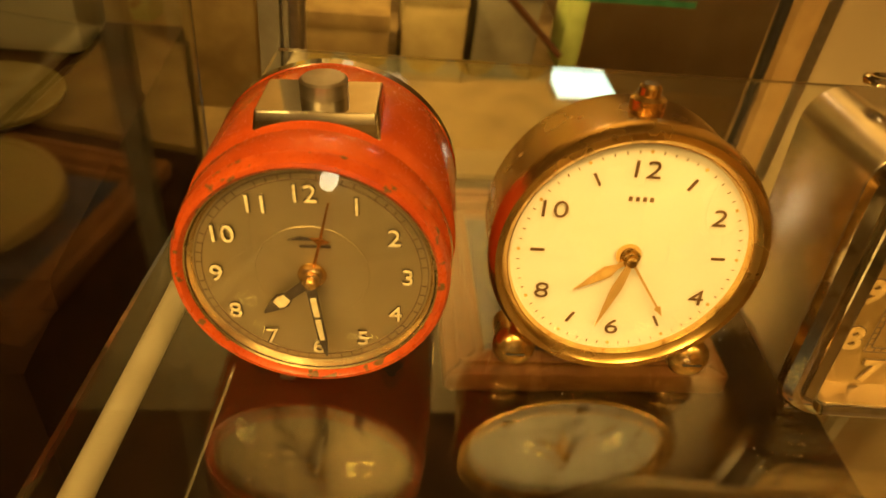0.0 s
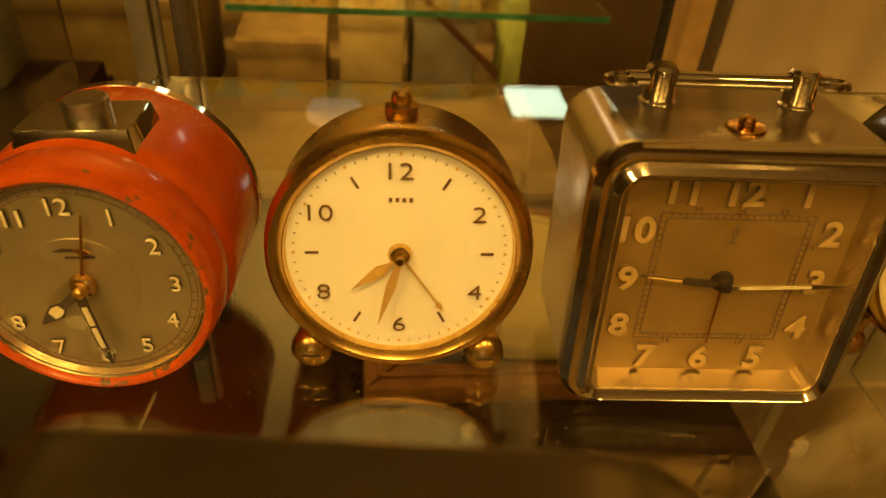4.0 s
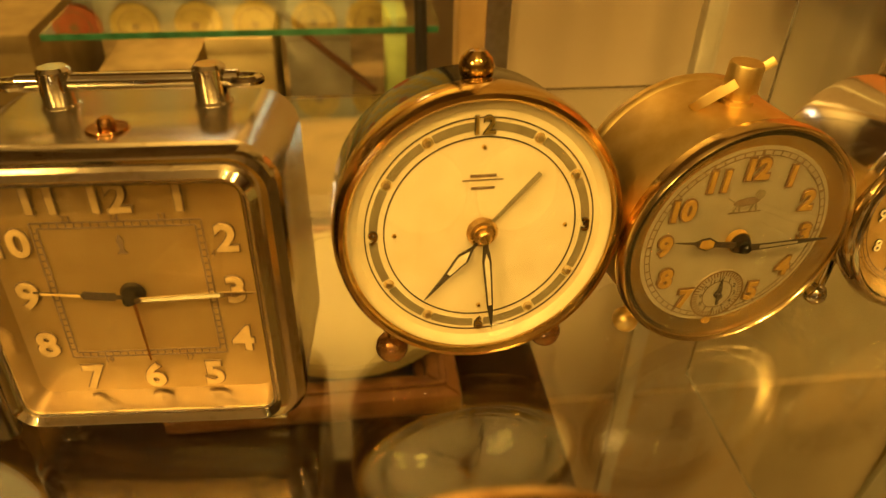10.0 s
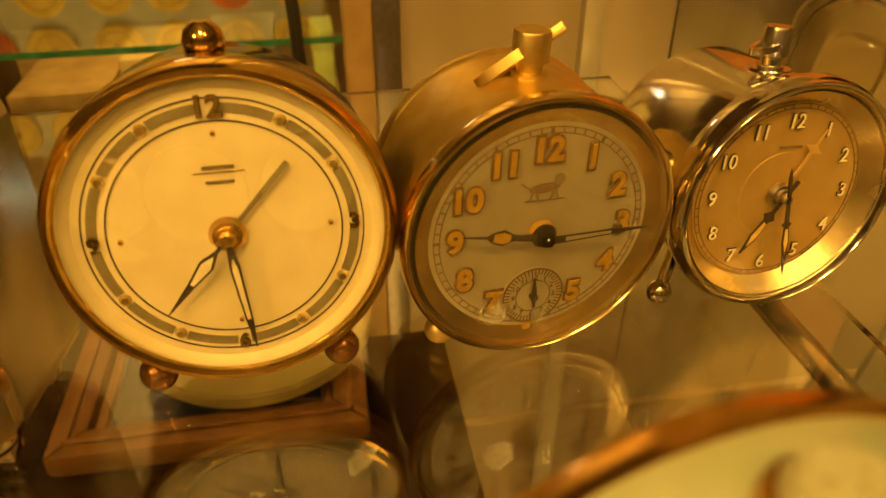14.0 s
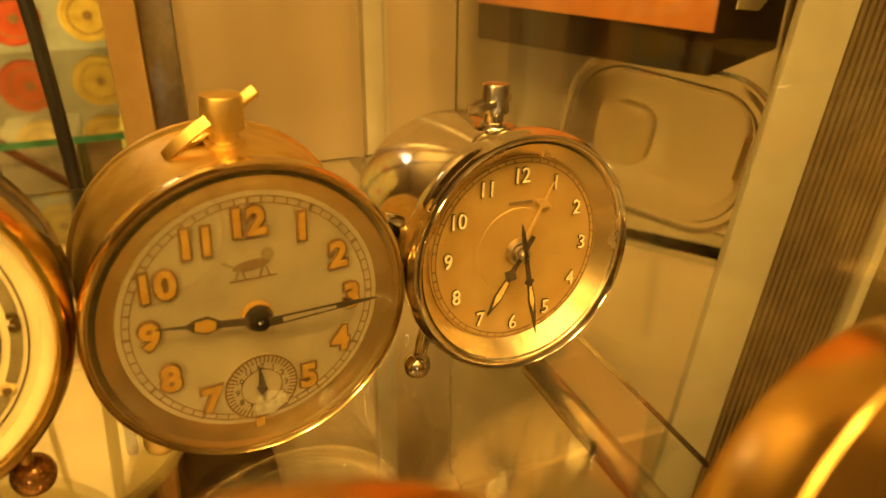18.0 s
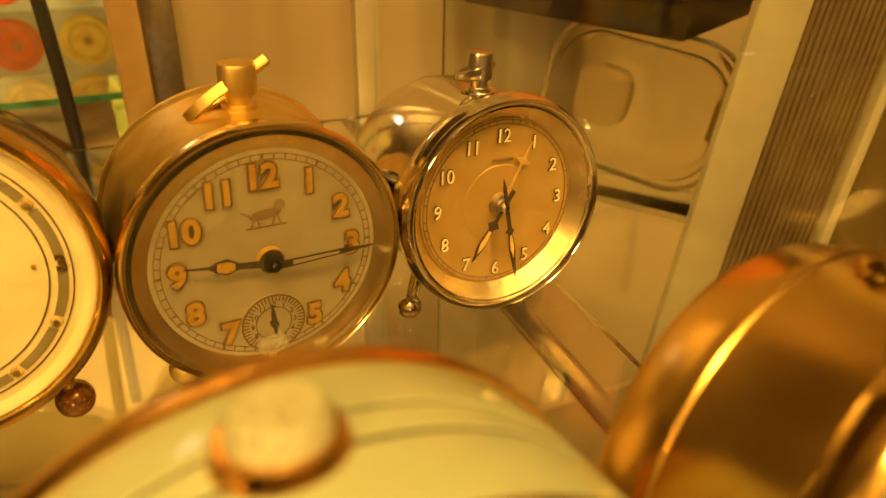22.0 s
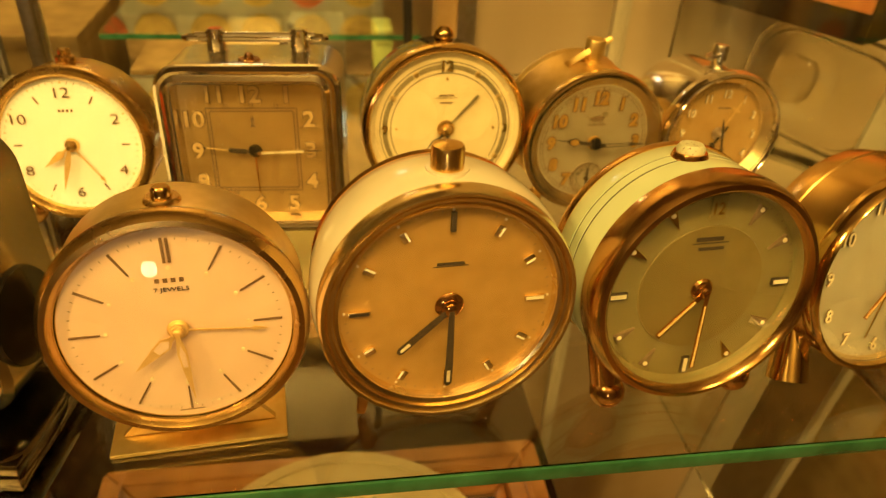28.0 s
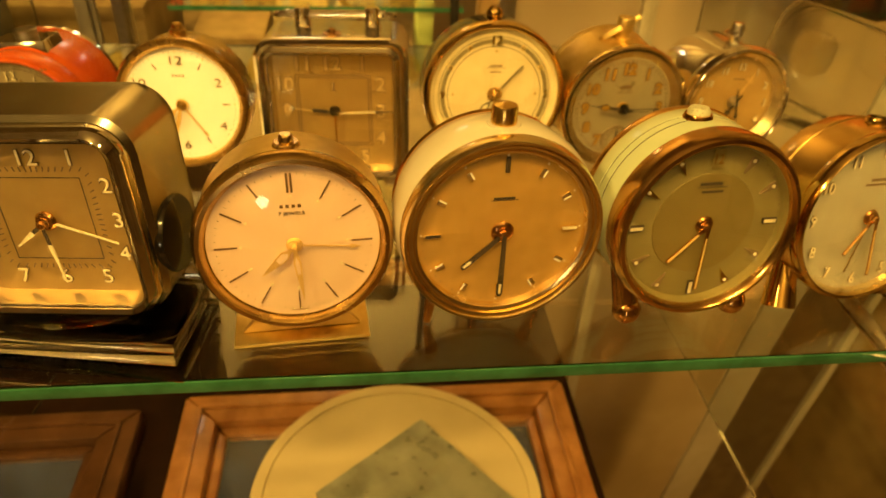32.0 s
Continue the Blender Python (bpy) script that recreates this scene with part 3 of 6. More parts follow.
def clock_orange():
    c = clock_frame("alarm_clock", (-0.0137, 0.1574, 0.0342), -4.7, 3.1, -4.1, "chipped orange enamel drum alarm clock with a chrome top button", 1.000)
    part("case", lathe([(0.0290, -0.001), (0.0306, 0.0), (0.0312, 0.003), (0.0313, 0.0072), (0.0308, 0.0086), (0.0308, 0.0094), (0.0316, 0.0108), (0.0320, 0.014), (0.0320, 0.041), (0.0310, 0.044), (0.0, 0.044)]), ORANGE, c)
    part("bezel", lathe([(0.0276, -0.0012), (0.0280, -0.0030), (0.0288, -0.0038), (0.0298, -0.0036), (0.0305, -0.0024), (0.0308, -0.0002), (0.0300, 0.0006), (0.0285, 0.0)], closed=True), ORANGE_WORN, c, "worn orange rim with bare brass patches")
    part("inner_ring", lathe([(0.0262, 0.0), (0.0278, -0.0024), (0.0284, -0.0024), (0.0284, 0.0004)], closed=True), REHAUT, c)
    part("back_rim", lathe([(0.0312, 0.0415), (0.0323, 0.0415), (0.0323, 0.0445), (0.0312, 0.0445)], closed=True), CHROME, c)
    d = part("dial", lathe([(0, 0), (0.0246, 0), (0.0246, 0.001), (0, 0.001)]), DIAL_GREY, c, "grey brown dial with pale numerals")
    d.scale = (1.075, 1, 1.075)
    part("dial_centre", lathe([(0, -0.0001), (0.0116, -0.0001), (0.0120, 0.0002), (0, 0.0002)]), DIAL_GREY, d)
    numerals(d, {h: str(h) for h in range(1, 13)}, 0.0196, 0.0056, LUME_PALE, 0.0, 1.05, INK, 0.00018)
    marks(d, 0.0226, 0.0237, 0.00025, INK_SOFT)
    part("track", ring(0.0224, 0.0226, -0.0002, 0.0), INK_SOFT, d)
    part("track", ring(0.0238, 0.0240, -0.0002, 0.0), INK_SOFT, d)
    part("maker_mark", prism([(-0.0045, 0.0085), (0.003, 0.0085), (0.003, 0.0090), (-0.002, 0.0094)], -0.0005, -0.0003), INK, d, "dark printed maker's mark")
    part("maker_mark", prism([(-0.002, 0.0068), (0.0042, 0.0068), (0.0042, 0.0074), (-0.002, 0.0074)], -0.0005, -0.0003), INK, d)
    pointer("alarm_pointer", d, [(-0.0004, 0), (0.0004, 0), (0.0003, 0.0085), (0.0020, 0.0095), (0.0003, 0.0100), (0.0002, 0.0185), (-0.0002, 0.0185), (-0.0003, 0.0100), (-0.0020, 0.0095), (-0.0003, 0.0085)], 14, -0.0012, COPPER, label="reddish alarm pointer")
    pointer("hour_hand", d, [(-0.0012, 0), (0.0012, 0), (0.0010, 0.006), (0.0019, 0.0082), (0.0015, 0.0102), (0.0002, 0.0135), (-0.0002, 0.0135), (-0.0015, 0.0102), (-0.0019, 0.0082), (-0.0010, 0.006)], 230, -0.0026, INK)
    pointer("lume_fill", d, [(-0.0010, 0.0068), (0.0010, 0.0068), (0.0014, 0.0084), (0.0010, 0.0098), (-0.0010, 0.0098), (-0.0014, 0.0084)], 230, -0.0030, LUME_PALE, 0.0002)
    pointer("minute_hand", d, [(-0.0011, 0), (0.0011, 0), (0.0010, 0.0150), (0.0002, 0.0205), (-0.0002, 0.0205), (-0.0010, 0.0150)], 174, -0.0036, INK)
    pointer("lume_fill", d, [(-0.0006, 0.0035), (0.0006, 0.0035), (0.0006, 0.0085), (-0.0006, 0.0085)], 174, -0.0040, LUME_PALE, 0.0002)
    pointer("lume_fill", d, [(-0.0006, 0.0093), (0.0006, 0.0093), (0.0005, 0.0152), (-0.0005, 0.0152)], 174, -0.0040, LUME_PALE, 0.0002)
    cap(d, -0.0005, 0.0030, BRASS_OLD)
    crystal(c, 0.0277, -0.0020, 0.0040)
    # chrome saddle and button
    s = part("saddle", loft([(rounded(0.0276, 0.0195, 0.0006, 3), -0.0285), (rounded(0.0258, 0.0170, 0.0006, 3), -0.0345), (rounded(0.0252, 0.0164, 0.0006, 3), -0.0348)], caps=(True, True)), CHROME, c, "bright chrome saddle")
    s.data.transform(Matrix.Translation((0.0012, 0.0200, -0.0014)) @ Matrix.Rotation(radians(-90), 4, "X"))
    part("button", turned_up(lathe([(0, -0.0040), (0.0047, -0.0040), (0.0053, -0.0035), (0.0053, 0.0), (0, 0.0)], 40), 0.0018, 0.0212, 0.0332), STEEL, c, "round dull steel button")
    for x in (-0.017, 0.017):
        for y in (0.012, 0.036):
            part("foot", ball(0.0034, x, y, rest(c, x, y, 0.0034)), RUBBER, c)
            part("foot_stem", rod((x, y, -0.026), (x, y, rest(c, x, y, 0.0034)), 0.0018), RUBBER, c)
    return c


def clock_ivory():
    c = clock_frame("alarm_clock", (0.0599, 0.1638, 0.0377), -3.5, 8.1, -1.3, "tarnished brass alarm clock with an ivory dial on two screw feet", 1.025)
    part("case", lathe([(0.0306, 0.0), (0.0317, 0.001), (0.0318, 0.019), (0.0310, 0.0215), (0.0, 0.0225)]), BRASS_OLD, c)
    part("bezel", lathe([(0.0279, -0.0010), (0.0286, -0.0028), (0.0297, -0.0038), (0.0312, -0.0036), (0.0322, -0.0022), (0.0327, 0.0002), (0.0325, 0.0020), (0.0318, 0.0026), (0.0300, 0.002)], closed=True), BRASS_OLD, c, "darkened brass rim")
    part("inner_ring", lathe([(0.0274, 0.0), (0.0281, -0.0020), (0.0288, -0.0020), (0.0288, 0.0006)], closed=True), BRASS, c)
    d = part("dial", lathe([(0, 0), (0.0279, 0), (0.0279, 0.001), (0, 0.001)]), DIAL_WHITE, c, "ivory dial")
    numerals(d, {h: str(h) for h in (2, 4, 8, 10, 12)}, 0.0216, 0.0060, INK_BROWN, -0.00005, 1.28)
    numerals(d, {6: "6"}, 0.0204, 0.0060, INK_BROWN, -0.00005, 1.28)
    for h in (1, 3, 5, 7, 9, 11):
        part("hour_mark", put_at(prism([(-0.0003, 0.0196), (0.0003, 0.0196), (0.0003, 0.0228), (-0.0003, 0.0228)], -0.0003, 0), 0, 0, h * 30), INK_BROWN, d)
    for h in range(12):
        x, z = round_the_dial(h * 30, 0.0256)
        part("hour_dot", put_at(lathe([(0, -0.0003), (0.0004, -0.0002), (0.0004, 0)], 12), x, z), LUME, d)
    marks(d, 0.0252, 0.0259, 0.00025, INK_SOFT)
    for k in range(4):
        part("maker_mark", box(-0.0028 + k * 0.0016, -0.0028 + k * 0.0016 + 0.0008, -0.0003, 0, 0.0137, 0.0147), INK_BROWN, d)
    pointer("alarm_pointer", d, [(-0.0003, 0), (0.0003, 0), (0.00025, 0.0165), (0.0008, 0.0168), (0, 0.0195), (-0.0008, 0.0168), (-0.00025, 0.0165)], 145, -0.0012, GILT)
    pointer("hour_hand", d, [(-0.0007, 0), (0.0007, 0), (0.0006, 0.0035), (0.0016, 0.0058), (0.0010, 0.0095), (0, 0.0148), (-0.0010, 0.0095), (-0.0016, 0.0058), (-0.0006, 0.0035)], 233, -0.0024, GILT)
    pointer("minute_hand", d, [(-0.0006, 0), (0.0006, 0), (0.0012, 0.0075), (0.0008, 0.0120), (0, 0.0195), (-0.0008, 0.0120), (-0.0012, 0.0075)], 196, -0.0034, GILT)
    pointer("lume_fill", d, [(0, 0.0048), (0.0010, 0.0062), (0.0005, 0.0098), (-0.0005, 0.0098), (-0.0010, 0.0062)], 233, -0.00275, LUME, 0.0001)
    cap(d, -0.0005, 0.0030, BRASS)
    crystal(c, 0.0281, -0.0016, 0.0050)
    # top knob
    part("knob_collar", turned_up(lathe([(0, -0.0030), (0.0030, -0.0030), (0.0040, -0.0022), (0.0040, 0.0004), (0, 0.0004)], 32), 0, 0.010, 0.0318), BRASS_OLD, c)
    part("knob", turned_up(lathe([(0, -0.0032), (0.0018, -0.0032), (0.0025, -0.0024), (0.0025, 0.0), (0, 0.0)], 32), 0, 0.010, 0.0342), BRASS_OLD, c)
    for x in (-0.0227, 0.0227):
        f = part("foot", spun(lathe([(0, -0.0078), (0.0026, -0.0074), (0.0044, -0.0064), (0.0054, -0.0050), (0.0055, -0.003), (0.0047, -0.002), (0.0047, 0.006), (0, 0.006)], 32), Matrix.Translation((x, 0.0060, rest(c, x, 0.006, 0.0058)))), BRASS_OLD, c, "round domed brass screw foot")
        z = rest(c, x, 0.006, 0.0058)
        part("screw_slot", box(x - 0.0024, x + 0.0024, -0.0018, -0.0008, z - 0.0003, z + 0.0003), INK, f)
    part("rear_foot", rod((0, 0.022, -0.020), (0, 0.027, rest(c, 0, 0.027)), 0.0022), BRASS_OLD, c)
    return c


def clock_square_chrome():
    c = clock_frame("alarm_clock", (0.1365, 0.1480, 0.0414), -4.6, 4.5, -1.4, "square chrome alarm clock with a carrying handle and bronze dial", 1.014)
    W, H = 0.071, 0.070
    part("case", loft([(rounded(W - 0.004, H - 0.004, 0.008), -0.002), (rounded(W, H, 0.009), 0.0), (rounded(W, H, 0.009), 0.033), (rounded(W - 0.004, H - 0.004, 0.008), 0.036)], caps=(False, True)), CHROME_BRUSHED, c)
    fr = part("front_frame", loft([(rounded(0.0575, 0.0585, 0.0035), -0.0030), (rounded(0.0590, 0.0600, 0.0045), -0.0078), (rounded(0.0615, 0.0625, 0.0055), -0.0092), (rounded(0.0645, 0.0650, 0.0065), -0.0080),
                                   (rounded(0.0650, 0.0655, 0.0070), -0.0062), (rounded(0.0680, 0.0680, 0.0080), -0.0062), (rounded(0.0715, 0.0710, 0.0095), -0.0042), (rounded(0.0720, 0.0715, 0.0095), -0.0012),
                                   (rounded(0.0700, 0.0690, 0.0085), 0.0004)]), CHROME_OLD, c, "stepped pitted chrome frame")
    part("inner_frame", loft([(rounded(0.0555, 0.0565, 0.0030), 0.0), (rounded(0.0580, 0.0590, 0.0035), -0.0074), (rounded(0.0590, 0.0600, 0.0035), -0.0074), (rounded(0.0590, 0.0600, 0.0035), 0.0)], closed=True), CHROME_BRUSHED, c, "slanted bright chrome reflector")
    d = part("dial", prism(rounded(0.0580, 0.0590, 0.003), 0.0, 0.001), DIAL_BRONZE, c, "square bronze dial with block numerals")
    place = {12: (0.0003, 0.0236), 1: (0.0142, 0.0236), 11: (-0.0142, 0.0236), 2: (0.0226, 0.0134), 3: (0.0226, 0.0), 4: (0.0222, -0.0136), 5: (0.0140, -0.0236), 6: (0.0, -0.0236), 7: (-0.0140, -0.0236),
             8: (-0.0224, -0.0136), 9: (-0.0228, 0.0), 10: (-0.0226, 0.0134)}
    for h, (x, z) in place.items():
        part("numeral", put_at(words(str(h), 0.0092, 0.0003, 0.00055, 1.05), x, z, 0, -0.0004), INK_SOFT, d)
        part("numeral_fill", put_at(words(str(h), 0.0092, 0.0003, 0.00026, 1.05), x, z, 0, -0.0007), NUM_GOLD, d)
    bm = bmesh.new()
    for w in (0.0357, 0.0330):
        for s in (-1, 1):
            for b in (box(-w / 2, w / 2, -0.0002, -0.00005, s * w / 2 - 0.0002, s * w / 2 + 0.0002), box(s * w / 2 - 0.0002, s * w / 2 + 0.0002, -0.0002, -0.00005, -w / 2, w / 2)):
                me = bpy.data.meshes.new("line")
                b.to_mesh(me)
                bm.from_mesh(me)
                b.free()
                bpy.data.meshes.remove(me)
    for s in (-1, 1):
        for k in range(-9, 10):
            u = k * 0.00172
            for b in (box(u - 0.00015, u + 0.00015, -0.0002, -0.00005, s * 0.01718 - 0.0006, s * 0.01718 + 0.0006), box(s * 0.01718 - 0.0006, s * 0.01718 + 0.0006, -0.0002, -0.00005, u - 0.00015, u + 0.00015)):
                me = bpy.data.meshes.new("line")
                b.to_mesh(me)
                bm.from_mesh(me)
                b.free()
                bpy.data.meshes.remove(me)
    part("minute_track", bm, INK_SOFT, d)
    for text, x, z in (("24", 0, 0.0188), ("13", 0.0100, 0.0188), ("14", 0.0188, 0.0095), ("17", 0.0092, -0.0188), ("23", -0.0100, 0.0188), ("19", -0.0095, -0.0188)):
        part("hour_figure", put_at(words(text, 0.0022, 0.0002), x, z, 0, -0.0003), INK_SOFT, d)
    part("maker_mark", prism([(-0.0012, 0.0100), (0.0012, 0.0100), (0.0004, 0.0112), (0.0008, 0.0135), (0, 0.0148), (-0.0008, 0.0135), (-0.0004, 0.0112)], -0.0004, -0.0001), INK_SOFT, d)
    pointer("alarm_pointer", d, [(-0.0004, 0), (0.0004, 0), (0.0002, 0.0185), (-0.0002, 0.0185)], 179, -0.0012, COPPER)
    pointer("hour_hand", d, [(-0.0005, 0), (0.0005, 0), (0.0005, 0.003), (0.0010, 0.0032), (0.0010, 0.0100), (0.0004, 0.0102), (0.0002, 0.0205), (-0.0002, 0.0205), (-0.0004, 0.0102), (-0.0010, 0.0100), (-0.0010, 0.0032), (-0.0005, 0.003)], 276, -0.0024, INK)
    pointer("minute_hand", d, [(-0.0006, 0), (0.0006, 0), (0.0007, 0.0205), (0.0001, 0.0290), (-0.0001, 0.0290), (-0.0007, 0.0205)], 87.5, -0.0036, CHROME)
    pointer("lume_fill", d, [(-0.0003, 0.003), (0.0003, 0.003), (0.0004, 0.020), (-0.0004, 0.020)], 87.5, -0.0040, LUME_PALE, 0.0001)
    pointer("lume_fill", d, [(-0.0003, 0.0105), (0.0003, 0.0105), (0.0002, 0.019), (-0.0002, 0.019)], 276, -0.0028, LUME, 0.0001)
    cap(d, -0.0005, 0.0028, BLACK)
    g = part("crystal", loft([(rounded(0.0575, 0.0585, 0.0034), -0.0072), (rounded(0.0575, 0.0585, 0.0034), -0.0062)], caps=(True, True)), CRYSTAL, c)
    g.visible_shadow = False
    # handle
    for x in (-0.0150, 0.0190):
        p = part("handle_post", turned_up(lathe([(0, -0.0086), (0.0030, -0.0086), (0.0038, -0.0078), (0.0038, -0.0005), (0.0044, 0.0), (0.0044, 0.0008), (0, 0.0008)], 32), x - 0.0008, 0.0240, 0.0352), CHROME_OLD, c)
    part("handle_bar", rod((-0.0240, 0.0240, 0.0402), (0.0245, 0.0240, 0.0402), 0.0021, 24), CHROME, c, "round chrome handle bar")
    for x, s in ((-0.0235, -1), (0.0240, 1)):
        eye = [(x + s * 0.0018 + 0.0034 * math.cos(q * 0.5236), 0.0240 + 0.0021 * math.sin(q * 0.5236), 0.0400) for q in range(13)]
        part("bar_end", tube(eye, 0.0012), CHROME_OLD, c, "chrome eye at the end of the bar")
    b = part("button_plate", turned_up(lathe([(0, -0.0005), (0.0042, -0.0005), (0.0045, 0), (0.0045, 0.0006), (0, 0.0006)], 32), -0.0002, 0.0080, 0.0351), COPPER, c)
    part("button", turned_up(lathe([(0, -0.0022), (0.0012, -0.0021), (0.0018, -0.0014), (0.0019, 0), (0, 0)], 24), -0.0002, 0.0080, 0.0356), COPPER, c, "small copper button")
    w = part("winding_wheel", spun(lathe([(0, -0.002), (0.0112, -0.002), (0.0122, 0.0), (0.0122, 0.004), (0, 0.004)], 40), Matrix.Translation((W / 2 - 0.0026, 0.018, -0.002)) @ Matrix.Rotation(radians(90), 4, "Z")), BLACK, c, "black round side disc")
    for x in (-0.026, 0.026):
        for y in (0.004, 0.028):
            part("foot", box(x - 0.003, x + 0.003, y - 0.003, y + 0.003, rest(c, x, y), -0.0345, 0.0006), CHROME_OLD, c)
    return c


def clock_black_gold():
    c = clock_frame("alarm_clock", (0.2180, 0.1606, 0.0444), 2.8, 7.7, 0.8, "black lacquered alarm clock with a gilt rim on ball feet", 1.049)
    part("case", lathe([(0.0325, 0.001), (0.0338, 0.002), (0.0343, 0.006), (0.0343, 0.022), (0.0330, 0.0265), (0.0, 0.0275)]), BLACK, c)
    part("bezel", lathe([(0.0316, -0.0008), (0.0322, -0.0028), (0.0330, -0.0038), (0.0340, -0.0036), (0.0349, -0.0020), (0.0353, 0.0006), (0.0354, 0.0040), (0.0350, 0.0056), (0.0341, 0.0062), (0.0325, 0.002)], closed=True), BRASS, c, "polished gilt rim")
    part("inner_ring", lathe([(0.0296, 0.0), (0.0318, -0.0020), (0.0324, -0.0020), (0.0324, 0.0004)], closed=True), DIAL_CREAM, c)
    d = part("dial", lathe([(0, 0), (0.0305, 0), (0.0305, 0.001), (0, 0.001)]), DIAL_CREAM, c, "yellowed cream dial with a dark ring")
    part("ring_line", ring(0.0276, 0.0279, -0.0002, 0.0), INK, d)
    part("ring_line", ring(0.0231, 0.0234, -0.0002, 0.0), INK, d)
    gap = 3.2
    for k in range(12):
        a0, a1 = k * 30 + gap, k * 30 + 30 - gap
        n = 6
        arc = [round_the_dial(a0 + (a1 - a0) * i / n, 0.0268) for i in range(n + 1)] + [round_the_dial(a1 - (a1 - a0) * i / n, 0.0248) for i in range(n + 1)]
        part("ring_segment", prism(arc, -0.0002, 0.0), RING_OLIVE, d)
        x, z = round_the_dial(k * 30, 0.0258)
        if k not in (0, 3, 6, 9):
            part("hour_stud", put_at(lathe([(0, -0.0010), (0.0008, -0.0009), (0.0013, -0.0002), (0.0013, 0)], 16), x, z), BRASS_PALE, d)
        if k in (0, 3, 6, 9):
            sx, sz = round_the_dial(k * 30, 0.0208)
            part("hour_stud", put_at(lathe([(0, -0.0007), (0.0004, -0.0006), (0.0006, 0)], 12), sx, sz), BRASS, d)
    numerals(d, {12: "12"}, 0.0262, 0.0058, BRASS, 0.0001, 1.0, INK, 0.00025)
    numerals(d, {3: "3", 6: "6", 9: "9"}, 0.0258, 0.0044, BRASS, 0.0001, 1.0, INK, 0.00025)
    for z, w, h in ((0.0128, 0.0098, 0.0002), (0.0136, 0.0062, 0.0007), (0.0106, 0.0056, 0.0006)):
        part("maker_mark", box(-w / 2, w / 2, -0.0003, -0.0001, z, z + h), INK_SOFT, d)
    pointer("alarm_pointer", d, [(-0.0004, 0), (0.0004, 0), (0.0006, 0.0195), (-0.0006, 0.0195)], 43, -0.0012, RING_OLIVE)
    pointer_framed("hour_hand", d, [(-0.0004, 0), (0.0004, 0), (0.0004, 0.004), (0.0016, 0.0075), (0.0008, 0.0130), (0.0001, 0.0215), (-0.0001, 0.0215), (-0.0008, 0.0130), (-0.0016, 0.0075), (-0.0004, 0.004)],
                   [(0, 0.005), (0.0011, 0.0076), (0.0004, 0.0128), (-0.0004, 0.0128), (-0.0011, 0.0076)], 221, -0.0030, INK, LUME_PALE)
    pointer_framed("minute_hand", d, [(-0.0004, 0), (0.0004, 0), (0.0011, 0.0060), (0.0008, 0.0190), (0.0001, 0.0260), (-0.0001, 0.0260), (-0.0008, 0.0190), (-0.0011, 0.0060)],
                   [(0, 0.004), (0.0006, 0.0065), (0.0004, 0.0188), (-0.0004, 0.0188), (-0.0006, 0.0065)], 174, -0.0042, INK, LUME_PALE)
    cap(d, -0.0010, 0.0038, BRASS_OLD)
    crystal(c, 0.0318, -0.0018, 0.0042)
    part("knob_collar", turned_up(lathe([(0, -0.0012), (0.0050, -0.0012), (0.0054, 0), (0.0054, 0.0012), (0, 0.0012)], 32), 0, 0.010, 0.0326), BRASS, c)
    part("knob", turned_up(lathe([(0, -0.0070), (0.0020, -0.0067), (0.0036, -0.0052), (0.0042, -0.003), (0.0038, -0.0010), (0.0030, 0), (0, 0)], 32), 0, 0.010, 0.0336), BRASS, c, "gilt ball knob")
    for x in (-0.0212, 0.0212):
        y = 0.0085
        z = rest(c, x, y, 0.0044 * 1.049)
        part("foot", ball(0.0044, x, y, z), RED_BALL, c, "brown metal ball foot")
        part("foot_stem", rod((x * 0.95, 0.006, -0.026), (x, y, z), 0.0016), BRASS, c)
    part("rear_foot", rod((0, 0.024, -0.028), (0, 0.030, rest(c, 0, 0.030)), 0.002), BRASS, c)
    return c


def lever(c, y, z, mat, length, along, across, r=0.0045, band=0.0008, wall=0.0012):
    """Folding winding lever: slotted post, flat open loop on one side, short stub on the other; the loop lies in the plane of along and across."""
    part("lever_post", turned_up(lathe([(0, -0.0105), (r * 0.92, -0.0105), (r, -0.0098), (r, -0.0035), (r * 0.7, -0.0030), (r * 0.7, -0.0012), (r * 0.95, -0.0010), (r * 0.95, 0.0006), (0, 0.0006)], 32), 0, y, z), mat, c)
    ax = Vector(along).normalized()
    az = ax.cross(Vector(across)).normalized()
    m = Matrix.Translation((0, y, z + 0.0062)) @ Matrix((ax, az.cross(ax), az)).transposed().to_4x4()
    part("lever_stub", spun(box(0, length * 0.62, -0.0012, 0.0012, -band, band, 0.0003), m), mat, c)
    outer, inner = [], []
    for k in range(28):
        a = 2 * math.pi * k / 28
        wide = 0.27 + 0.06 * math.cos(a)
        outer.append((-length * 0.5 + length * 0.56 * math.cos(a), length * wide * math.sin(a)))
        inner.append((-length * 0.5 + (length * 0.56 - wall) * math.cos(a), (length * wide - wall) * math.sin(a)))
    bm = loft([(outer, -band), (outer, band), (inner, band), (inner, -band)], closed=True)
    part("lever_loop", spun(bm, m @ Matrix.Rotation(radians(90), 4, "X")), mat, c, "flat open folding loop")


